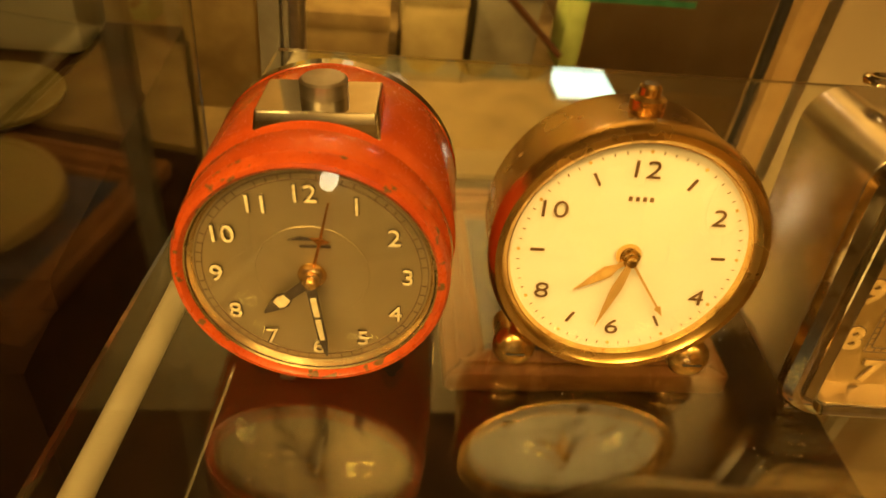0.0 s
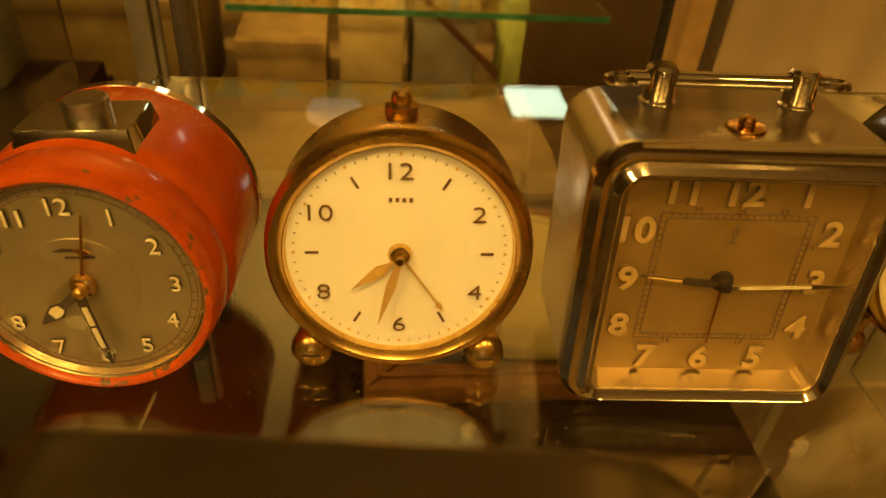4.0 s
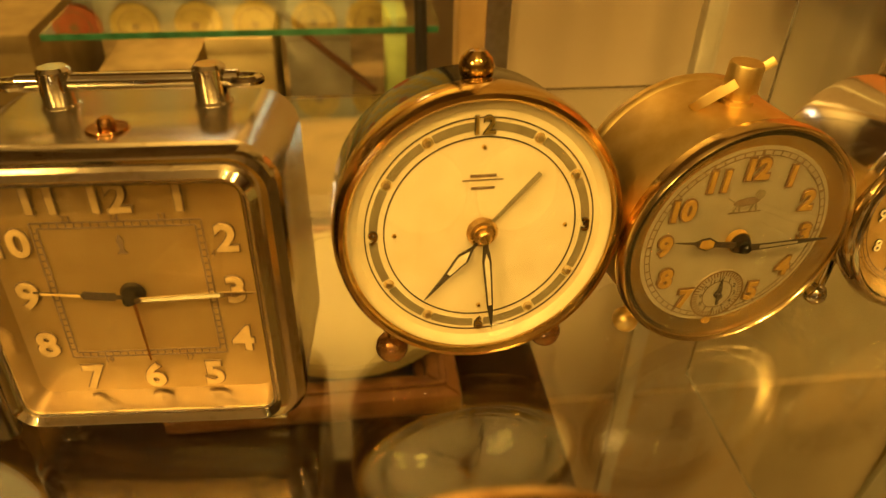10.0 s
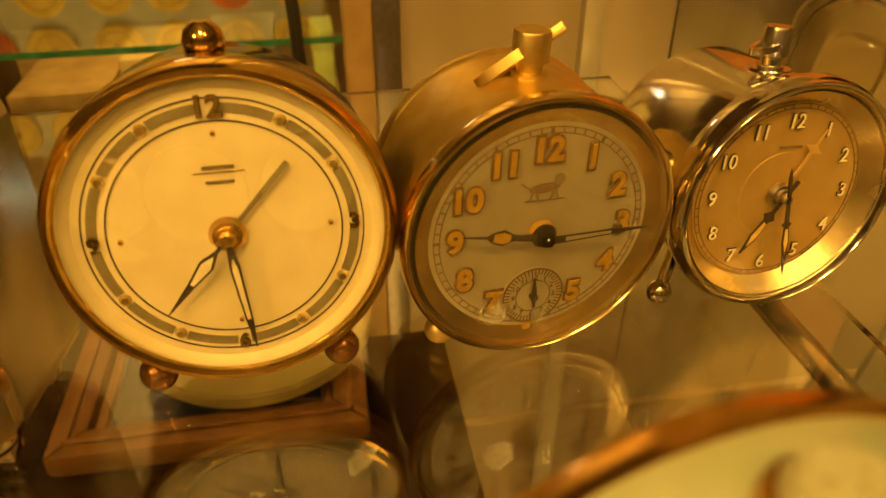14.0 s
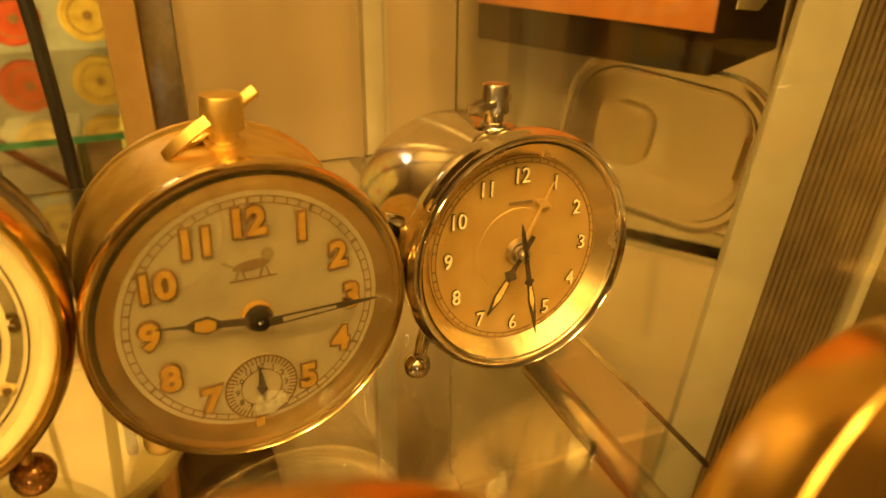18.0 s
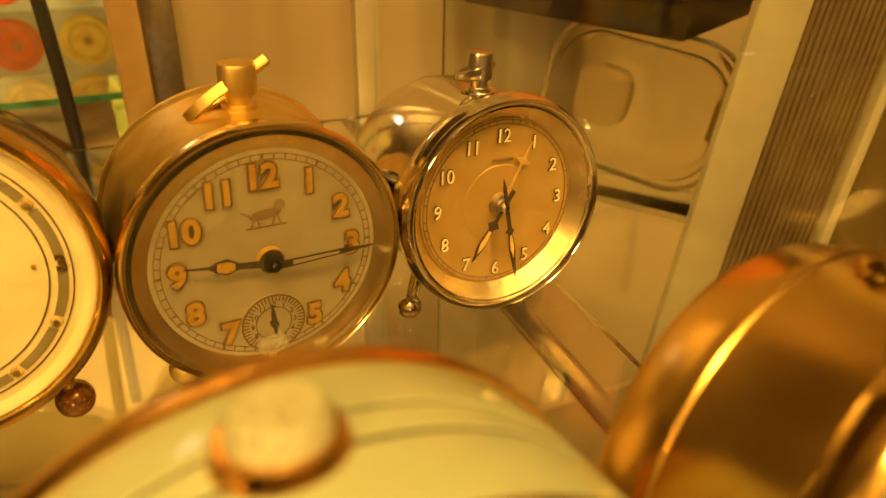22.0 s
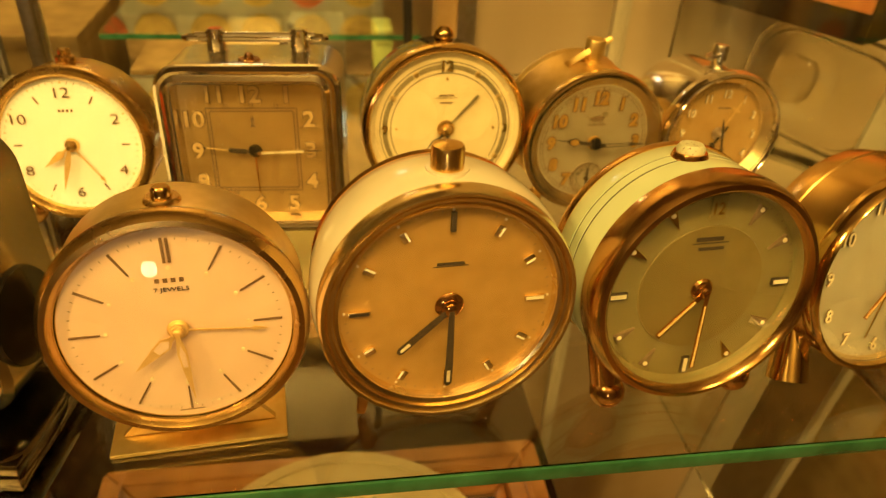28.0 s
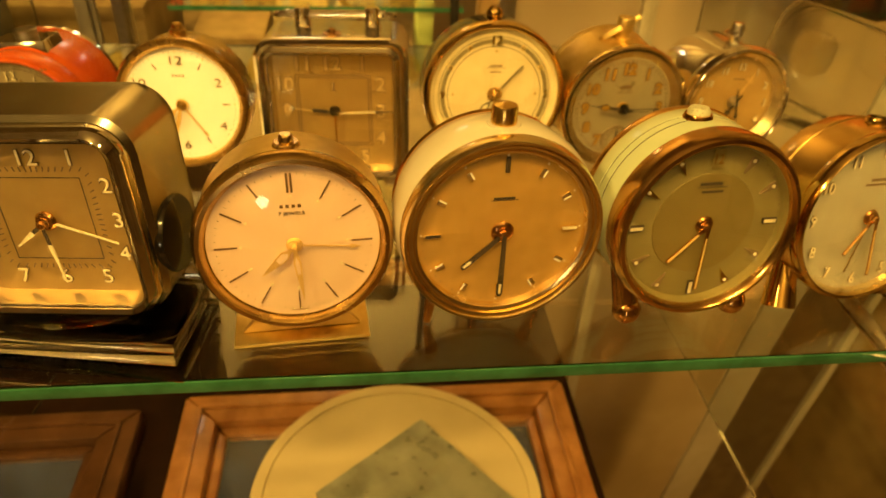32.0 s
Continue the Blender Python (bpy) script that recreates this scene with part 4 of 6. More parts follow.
def clock_satin_brass():
    c = clock_frame("alarm_clock", (0.2890, 0.1636, 0.0352), 7.3, 0.7, 2.4, "satin brass drum alarm clock with orange block numerals", 1.024)
    part("case", lathe([(0.0318, 0.0005), (0.0324, 0.0015), (0.0324, 0.0300), (0.0331, 0.0310), (0.0333, 0.0326), (0.0327, 0.0340), (0.0, 0.035)]), BRASS_MATT, c)
    part("bezel", lathe([(0.0321, -0.0014), (0.0325, -0.0030), (0.0330, -0.0035), (0.0335, -0.0028), (0.0338, -0.0010), (0.0337, 0.0010), (0.0330, 0.0018), (0.0318, 0.0008)], closed=True), BRASS_GOLDEN, c, "rounded brass rim")
    part("inner_ring", lathe([(0.0272, 0.0), (0.0322, -0.0022), (0.0327, -0.0022), (0.0327, 0.0004)], closed=True), BRASS_PALE, c, "slanted bright brass reflector")
    d = part("dial", lathe([(0, 0), (0.0264, 0), (0.0264, 0.001), (0, 0.001)]), DIAL_SILVER, c, "silver grey dial with a small alarm dial")
    d.scale = (1.07, 1, 1.07)
    numerals(d, {h: str(h) for h in (12, 1, 2, 3, 4, 5, 7, 8, 9, 10, 11)}, 0.0197, 0.0074, LUME_ORANGE, 0.00026, 0.98, INK_BROWN, 0.00070)
    marks(d, 0.0231, 0.0242, 0.0003, INK_SOFT)
    part("track", ring(0.0229, 0.0231, -0.0002, 0.0), INK_SOFT, d)
    part("track", ring(0.0242, 0.0244, -0.0002, 0.0), INK_SOFT, d)
    for h in range(12):
        part("hour_mark", put_at(prism([(-0.00028, 0.0229), (0.00028, 0.0229), (0.00028, 0.0245), (-0.00028, 0.0245)], -0.0003, 0), 0, 0, h * 30), INK_SOFT, d)
    part("maker_mark", prism([(-0.0045, 0.0076), (0.0045, 0.0076), (0.0045, 0.0079), (-0.0045, 0.0079)], -0.0003, -0.0001), INK_SOFT, d, "faded printed emblem")
    lion = [(0.0036 * math.cos(k * 0.3142), 0.0011 * math.sin(k * 0.3142)) for k in range(20)]
    part("maker_mark", put_at(prism(lion, -0.0003, -0.0001), -0.0002, 0.0106, -6), INK_SOFT, d)
    part("maker_mark", put_at(lathe([(0, -0.0003), (0.0013, -0.0003), (0.0013, -0.0001), (0, -0.0001)], 20), 0.0030, 0.0124), RING_OLIVE, d)
    for x, turn in ((-0.0030, 20), (-0.0018, -14), (0.0016, 18), (0.0028, -18)):
        part("maker_mark", put_at(box(-0.00022, 0.00022, -0.0003, -0.0001, -0.0015, 0.0012), x, 0.0090, turn), RING_OLIVE, d)
    part("maker_mark", put_at(box(-0.00016, 0.00016, -0.0003, -0.0001, 0, 0.0026), -0.0034, 0.0106, -58), RING_OLIVE, d)
    sub = part("alarm_dial", put_at(lathe([(0, -0.0002), (0.0078, -0.0002), (0.0078, 0), (0, 0)], 48), 0, -0.0172), DIAL_SILVER, d)
    part("alarm_track", put_at(ring(0.0072, 0.0075, -0.0004, -0.0002), 0, -0.0172), INK_BROWN, d)
    part("alarm_track", put_at(ring(0.0041, 0.0043, -0.0004, -0.0002), 0, -0.0172), INK_SOFT, d)
    bm = marks(d, 0.0058, 0.0074, 0.00026, INK_BROWN, 48, 0, -0.0003, "alarm_mark")
    bm.location = (0, 0, -0.0172)
    for h in range(1, 13):
        x, z = round_the_dial(h * 30, 0.0050)
        part("alarm_figure", put_at(words(str(h), 0.0019, 0.0001), x, z - 0.0172, 0, -0.0004), INK, d)
    part("alarm_pointer", put_at(prism([(-0.0003, -0.003), (0.0003, -0.003), (0.0006, 0.002), (0.0001, 0.0055), (-0.0001, 0.0055), (-0.0006, 0.002)], -0.0012, -0.0009), 0, -0.0172, -4), INK, d)
    part("alarm_pivot", put_at(lathe([(0, -0.0018), (0.0009, -0.0016), (0.0010, 0)], 16), 0, -0.0172), INK, d)
    part("alarm_index", put_at(box(-0.0008, 0.0008, -0.0008, -0.0001, -0.0264, -0.0246), 0, 0, 2), LUME_ORANGE, d)
    pointer_framed("hour_hand", d, [(-0.0009, 0), (0.0009, 0), (0.0007, 0.0075), (0.0019, 0.0100), (0.0013, 0.0122), (0.0003, 0.0138), (0.0001, 0.0190), (-0.0001, 0.0190), (-0.0003, 0.0138), (-0.0013, 0.0122), (-0.0019, 0.0100), (-0.0007, 0.0075)],
                   [(0.0008, 0.0084), (0.0014, 0.0100), (0.0009, 0.0122), (-0.0009, 0.0122), (-0.0014, 0.0100), (-0.0008, 0.0084)], 278, -0.0032, INK, LUME_ORANGE, "dark spade pointer with orange fill")
    pointer_framed("minute_hand", d, [(-0.0010, 0), (0.0010, 0), (0.0007, 0.0150), (0.0001, 0.0240), (-0.0001, 0.0240), (-0.0007, 0.0150)],
                   [(-0.0005, 0.004), (0.0005, 0.004), (0.0003, 0.015), (-0.0003, 0.015)], 89.5, -0.0046, INK, DIAL_SILVER)
    part("pivot_ring", ring(0.0018, 0.0030, -0.0022, -0.0005), LUME_ORANGE, d)
    cap(d, -0.0022, 0.0028, BLACK)
    crystal(c, 0.0322, -0.0021, 0.0034)
    lever(c, 0.015, 0.0322, BRASS_MATT, 0.0138, (0.82, -0.10, 0.57), (0.35, 0.80, -0.42), 0.0044, 0.0012, 0.0016)
    for x, y in ((-0.0212, 0.008), (0.0212, 0.008)):
        z = rest(c, x, y, 0.0038 * 1.024)
        part("foot", ball(0.0038, x, y, z), BRASS_MATT, c, "brass ball foot")
        part("foot_stem", rod((x * 0.9, y + 0.004, -0.022), (x, y, z), 0.0013), BRASS_MATT, c)
    part("rear_foot", rod((0, 0.030, -0.028), (0, 0.030, rest(c, 0, 0.030)), 0.002), BRASS_MATT, c)
    return c


def clock_small_chrome():
    c = clock_frame("alarm_clock", (0.3549, 0.1709, 0.0352), 5.5, 4.6, 3.9, "small chrome drum alarm clock with a copper dial", 1.023)
    part("case", lathe([(0.0276, 0.0), (0.0282, 0.001), (0.0284, 0.037), (0.0275, 0.0400), (0.0, 0.041)]), CHROME_DENTED, c)
    part("bezel", lathe([(0.0281, -0.0040), (0.0286, -0.0060), (0.0292, -0.0066), (0.0298, -0.0060), (0.0301, -0.0046), (0.0302, -0.0040), (0.0307, -0.0032), (0.0309, -0.0008), (0.0304, 0.0014), (0.0294, 0.0022), (0.0278, 0.0008)], closed=True), CHROME_OLD, c, "stepped chrome rim")
    part("inner_ring", lathe([(0.0238, 0.0), (0.0283, -0.0048), (0.0287, -0.0048), (0.0287, 0.0004)], closed=True), REHAUT, c, "slanted bright brass reflector")
    d = part("dial", lathe([(0, 0), (0.0236, 0), (0.0236, 0.001), (0, 0.001)]), DIAL_COPPER, c, "copper brown dial with pale numerals")
    d.scale = (1.03, 1, 1.03)
    part("dial_centre", lathe([(0, -0.0001), (0.0106, -0.0001), (0.0110, 0.0002), (0, 0.0002)]), DIAL_COPPER, d)
    numerals(d, {h: str(h) for h in range(1, 13)}, 0.0187, 0.0052, LUME_PALE, 0.0, 0.9, INK, 0.0002)
    marks(d, 0.0217, 0.0226, 0.0003, INK_SOFT)
    part("track", ring(0.0215, 0.0217, -0.0002, 0.0), INK_SOFT, d)
    part("track", ring(0.0226, 0.0228, -0.0002, 0.0), INK_SOFT, d)
    part("maker_mark", box(-0.0032, 0.0032, -0.0005, -0.0003, 0.0118, 0.0124), INK_SOFT, d)
    pointer("alarm_pointer", d, [(-0.0005, 0), (0.0005, 0), (0.0004, 0.012), (0.0028, 0.0130), (0.0004, 0.0140), (0.0002, 0.0185), (-0.0002, 0.0185), (-0.0004, 0.0140), (-0.0028, 0.0130), (-0.0004, 0.012)], 27, -0.0012, GILT)
    pointer_framed("hour_hand", d, [(-0.0006, -0.005), (0.0006, -0.005), (0.0006, 0.0045), (0.0020, 0.0058), (0.0008, 0.0070), (0.0012, 0.0120), (0.0001, 0.0170), (-0.0001, 0.0170), (-0.0012, 0.0120), (-0.0008, 0.0070), (-0.0020, 0.0058), (-0.0006, 0.0045)],
                   [(-0.0005, 0.0075), (0.0005, 0.0075), (0.0008, 0.0118), (0, 0.0145), (-0.0008, 0.0118)], 212, -0.0030, INK, LUME)
    pointer_framed("minute_hand", d, [(-0.0005, -0.006), (0, -0.0085), (0.0005, -0.006), (0.0006, 0.006), (0.0014, 0.0068), (0.0006, 0.0076), (0.0010, 0.0120), (0.0001, 0.0215), (-0.0001, 0.0215), (-0.0010, 0.0120), (-0.0006, 0.0076), (-0.0014, 0.0068), (-0.0006, 0.006)],
                   [(-0.0003, 0.0080), (0.0003, 0.0080), (0.0006, 0.0118), (0, 0.0150), (-0.0006, 0.0118)], 168, -0.0044, INK, LUME)
    cap(d, -0.0005, 0.0032, STEEL)
    crystal(c, 0.0283, -0.0046, 0.0024)
    lever(c, 0.014, 0.0281, CHROME_BRUSHED, 0.0098, (0.92, 0.37, 0.10), (-0.37, 0.92, 0.0), 0.0036)
    part("top_plate", turned_up(lathe([(0, -0.0006), (0.0052, -0.0006), (0.0056, 0), (0.0056, 0.002), (0, 0.002)], 32), 0, 0.014, 0.0279), CHROME, c)
    part("side_knob", rod((-0.0278, 0.0120, 0.0050), (-0.0310, 0.0120, 0.0058), 0.0040, 24), CHROME_OLD, c)
    for x, y in ((-0.0222, 0.0085), (0.0212, 0.008)):
        z = rest(c, x, y, 0.0036 * 1.023)
        part("foot", ball(0.0036, x, y, z), CHROME_OLD, c, "chrome ball foot")
        part("foot_stem", rod((x * 0.75, y + 0.004, -0.018), (x, y, z), 0.0018), CHROME_OLD, c)
    part("rear_foot", rod((0, 0.032, -0.024), (0, 0.036, rest(c, 0, 0.036)), 0.002), CHROME, c)
    return c


clock_orange()
clock_ivory()
clock_square_chrome()
clock_black_gold()
clock_satin_brass()
clock_small_chrome()

# ---- clocks of the front row ----


def clock_rounded_chrome():
    c = clock_frame("alarm_clock", (0.0435, 0.0308, 0.0572), -9.6, 4.5, -4.2, "rounded square chrome alarm clock standing on a clear block", 1.010)
    W, H = 0.073, 0.073
    part("case", loft([(rounded(W - 0.006, H - 0.006, 0.011), -0.003), (rounded(W, H, 0.013), 0.0), (rounded(W, H, 0.013), 0.028), (rounded(W + 0.001, H + 0.001, 0.013), 0.030), (rounded(W - 0.003, H - 0.003, 0.012), 0.032)], caps=(False, True)), CHROME_SATIN, c)
    part("front_frame", loft([(rounded(0.0600, 0.0600, 0.0060), -0.0040), (rounded(0.0620, 0.0620, 0.0075), -0.0085), (rounded(0.0650, 0.0650, 0.0090), -0.0095), (rounded(0.0690, 0.0690, 0.0110), -0.0075),
                              (rounded(0.0705, 0.0705, 0.0118), -0.0040), (rounded(0.0690, 0.0690, 0.0115), -0.0010)]), CHROME, c, "rounded bright chrome frame")
    part("inner_frame", loft([(rounded(0.0570, 0.0570, 0.0045), 0.0), (rounded(0.0606, 0.0606, 0.0060), -0.0078), (rounded(0.0612, 0.0612, 0.0060), -0.0078), (rounded(0.0612, 0.0612, 0.0060), 0.0)], closed=True), CHROME_BRUSHED, c, "slanted bright reflector")
    d = part("dial", prism(rounded(0.0600, 0.0600, 0.005), 0.0, 0.001), DIAL_BRONZE, c, "square bronze dial with pale numerals")
    place = {12: (0.0, 0.0226), 1: (0.0140, 0.0226), 11: (-0.0140, 0.0226), 2: (0.0236, 0.0128), 3: (0.0245, 0.0), 4: (0.0236, -0.0128), 5: (0.0150, -0.0222), 6: (0.0, -0.0222), 7: (-0.0150, -0.0222),
             8: (-0.0236, -0.0128), 9: (-0.0245, 0.0), 10: (-0.0236, 0.0128)}
    for h, (x, z) in place.items():
        part("numeral", put_at(words(str(h), 0.0078, 0.0003, 0.0003, 1.05), x, z, 0, -0.0004), INK_SOFT, d)
        part("numeral_fill", put_at(words(str(h), 0.0078, 0.0003, 0.0, 1.05), x, z, 0, -0.0007), LUME_PALE, d)
    for s in (-1, 1):
        part("square_line", box(-0.0153, 0.0153, -0.0002, 0, s * 0.0153 - 0.00015, s * 0.0153 + 0.00015), INK, d)
        part("square_line", box(s * 0.0153 - 0.00015, s * 0.0153 + 0.00015, -0.0002, 0, -0.0153, 0.0153), INK, d)
    for k in range(60):
        a = k * 6
        x, z = round_the_dial(a, 1.0)
        u = 0.0183 / max(abs(x), abs(z))
        part("minute_mark", put_at(box(-0.0002, 0.0002, -0.0003, 0, -0.0009, 0.0009), x * u, z * u, a), INK_SOFT, d)
    pointer("alarm_pointer", d, [(-0.0005, 0), (0.0005, 0), (0.0004, 0.0245), (-0.0004, 0.0245)], 110, -0.0014, LUME_PALE)
    pointer("hour_hand", d, [(-0.0007, 0), (0.0007, 0), (0.0007, 0.0060), (-0.0007, 0.0060)], 232, -0.0030, INK)
    pointer("lume_fill", d, [(-0.0009, 0.0060), (0.0009, 0.0060), (0.0003, 0.0145), (-0.0003, 0.0145)], 232, -0.0030, LUME_PALE)
    pointer("minute_hand", d, [(-0.0006, 0), (0.0006, 0), (0.0006, 0.0075), (-0.0006, 0.0075)], 174, -0.0044, INK)
    pointer("lume_fill", d, [(-0.0008, 0.0075), (0.0008, 0.0075), (0.0002, 0.0225), (-0.0002, 0.0225)], 174, -0.0044, LUME_PALE)
    cap(d, -0.0012, 0.0036, COPPER)
    g = part("crystal", loft([(rounded(0.0600, 0.0600, 0.0058), -0.0076), (rounded(0.0600, 0.0600, 0.0058), -0.0066)], caps=(True, True)), CRYSTAL, c)
    g.visible_shadow = False
    part("side_disc", spun(lathe([(0, -0.001), (0.0135, -0.001), (0.0140, 0.0), (0.0140, 0.002), (0, 0.002)], 40), Matrix.Translation((W / 2 + 0.0005, 0.012, -0.012)) @ Matrix.Rotation(radians(90), 4, "Z")), BLACK, c, "black round side disc")
    return c


def clock_brass_rose():
    c = clock_frame("alarm_clock", (0.1251, 0.0247, 0.0479), 4.4, 5.5, -0.3, "brass alarm clock with a rose silvered dial on a plate foot", 0.965)
    part("case", lathe([(0.0345, 0.002), (0.0353, 0.003), (0.0354, 0.022), (0.0342, 0.0245), (0.0, 0.0255)]), BRASS_MATT, c)
    part("bezel", lathe([(0.0317, 0.0010), (0.0322, -0.0012), (0.0331, -0.0024), (0.0347, -0.0022), (0.0359, -0.0006), (0.0365, 0.0018), (0.0362, 0.0036), (0.0354, 0.0042), (0.0335, 0.003)], closed=True), BRASS_OLD, c, "brass rim with dark patches")
    part("inner_ring", lathe([(0.0309, 0.0016), (0.0318, 0.0), (0.0325, 0.0), (0.0325, 0.0020)], closed=True), BRASS, c)
    d = part("dial", lathe([(0, 0), (0.0316, 0), (0.0316, 0.001), (0, 0.001)]), DIAL_ROSE, c, "rose silvered dial with long baton marks")
    d.location.y = 0.0014
    for h in range(1, 12):
        part("hour_mark", put_at(prism([(-0.00022, 0.0204), (0.00022, 0.0204), (0.00032, 0.0284), (-0.00032, 0.0284)], -0.0004, 0), 0, 0, h * 30), INK_BROWN, d)
        x, z = round_the_dial(h * 30, 0.0190)
        part("hour_dot", put_at(lathe([(0, -0.0005), (0.0006, -0.0003), (0.0006, 0)], 12), x, z), LUME_PALE, d)
    for s in (-0.0007, 0.0007):
        part("hour_mark", box(s - 0.0004, s + 0.0004, -0.0004, 0, 0.0208, 0.0282), INK_BROWN, d)
    part("hour_dot", put_at(lathe([(0, -0.0005), (0.0006, -0.0003), (0.0006, 0)], 12), 0, 0.0192), LUME_PALE, d)
    marks(d, 0.0276, 0.0283, 0.0002, INK_SOFT)
    for k in range(4):
        part("maker_mark", box(-0.0040 + k * 0.0021, -0.0040 + k * 0.0021 + 0.0012, -0.0003, 0, 0.0148, 0.0160), INK_BROWN, d)
    part("dial_words", put_at(words("7 JEWELS", 0.0018, 0.0002, 0.0, 1.3), 0, 0.0124, 0, -0.0002), INK, d)
    part("dial_line", put_at(box(-0.0035, 0.0035, -0.0002, 0, -0.0290, -0.0288), 0, 0), INK_SOFT, d)
    pointer("alarm_pointer", d, [(-0.0003, 0), (0.0003, 0), (0.0003, 0.0200), (0.0009, 0.0202), (0, 0.0242), (-0.0009, 0.0202), (-0.0003, 0.0200)], 95, -0.0012, GILT)
    pointer_framed("hour_hand", d, [(-0.0006, 0), (0.0006, 0), (0.0008, 0.0030), (0.0020, 0.0050), (0.0016, 0.0088), (0.0001, 0.0168), (-0.0001, 0.0168), (-0.0016, 0.0088), (-0.0020, 0.0050), (-0.0008, 0.0030)],
                   [(0, 0.0034), (0.0014, 0.0052), (0.0011, 0.0086), (-0.0011, 0.0086), (-0.0014, 0.0052)], 228, -0.0026, GILT, DIAL_ROSE)
    pointer_framed("minute_hand", d, [(-0.0005, 0), (0.0005, 0), (0.0014, 0.0060), (0.0011, 0.0110), (0.0001, 0.0225), (-0.0001, 0.0225), (-0.0011, 0.0110), (-0.0014, 0.0060)],
                   [(0, 0.0034), (0.0008, 0.0062), (0.0006, 0.0108), (-0.0006, 0.0108), (-0.0008, 0.0062)], 175, -0.0038, GILT, DIAL_ROSE)
    cap(d, -0.0008, 0.0030, GILT, 0.75)
    crystal(c, 0.0318, 0.0004, 0.0052)
    part("knob_plate", turned_up(lathe([(0, -0.0012), (0.0044, -0.0012), (0.0050, 0.0), (0.0050, 0.001), (0, 0.001)], 32), 0, 0.010, 0.0353), BRASS_OLD, c)
    part("knob", turned_up(lathe([(0, -0.0030), (0.0020, -0.0030), (0.0026, -0.0022), (0.0028, 0.0), (0, 0.0)], 32), 0, 0.010, 0.0363), BRASS, c)
    z = rest(c, 0, 0.0155)
    foot = part("foot", box(-0.0275, 0.0265, -0.0090, 0.0180, -0.0008, 0.0008, 0.0003), BRASS_MATT, c, "flat brass plate foot")
    foot.matrix_local = Matrix.Translation((0, 0.0145, z + 0.0010 + LIFT[c.name])) @ Matrix.Rotation(radians(5.5), 4, "X")
    part("foot_web", prism([(-0.0240, z + 0.002), (0.0230, z + 0.002), (0.0130, -0.0335), (-0.0130, -0.0335)], 0.0125, 0.0150), BRASS_MATT, c)
    part("rear_foot", rod((0, 0.022, -0.028), (0, 0.034, rest(c, 0, 0.034)), 0.002), BRASS_OLD, c)
    return c


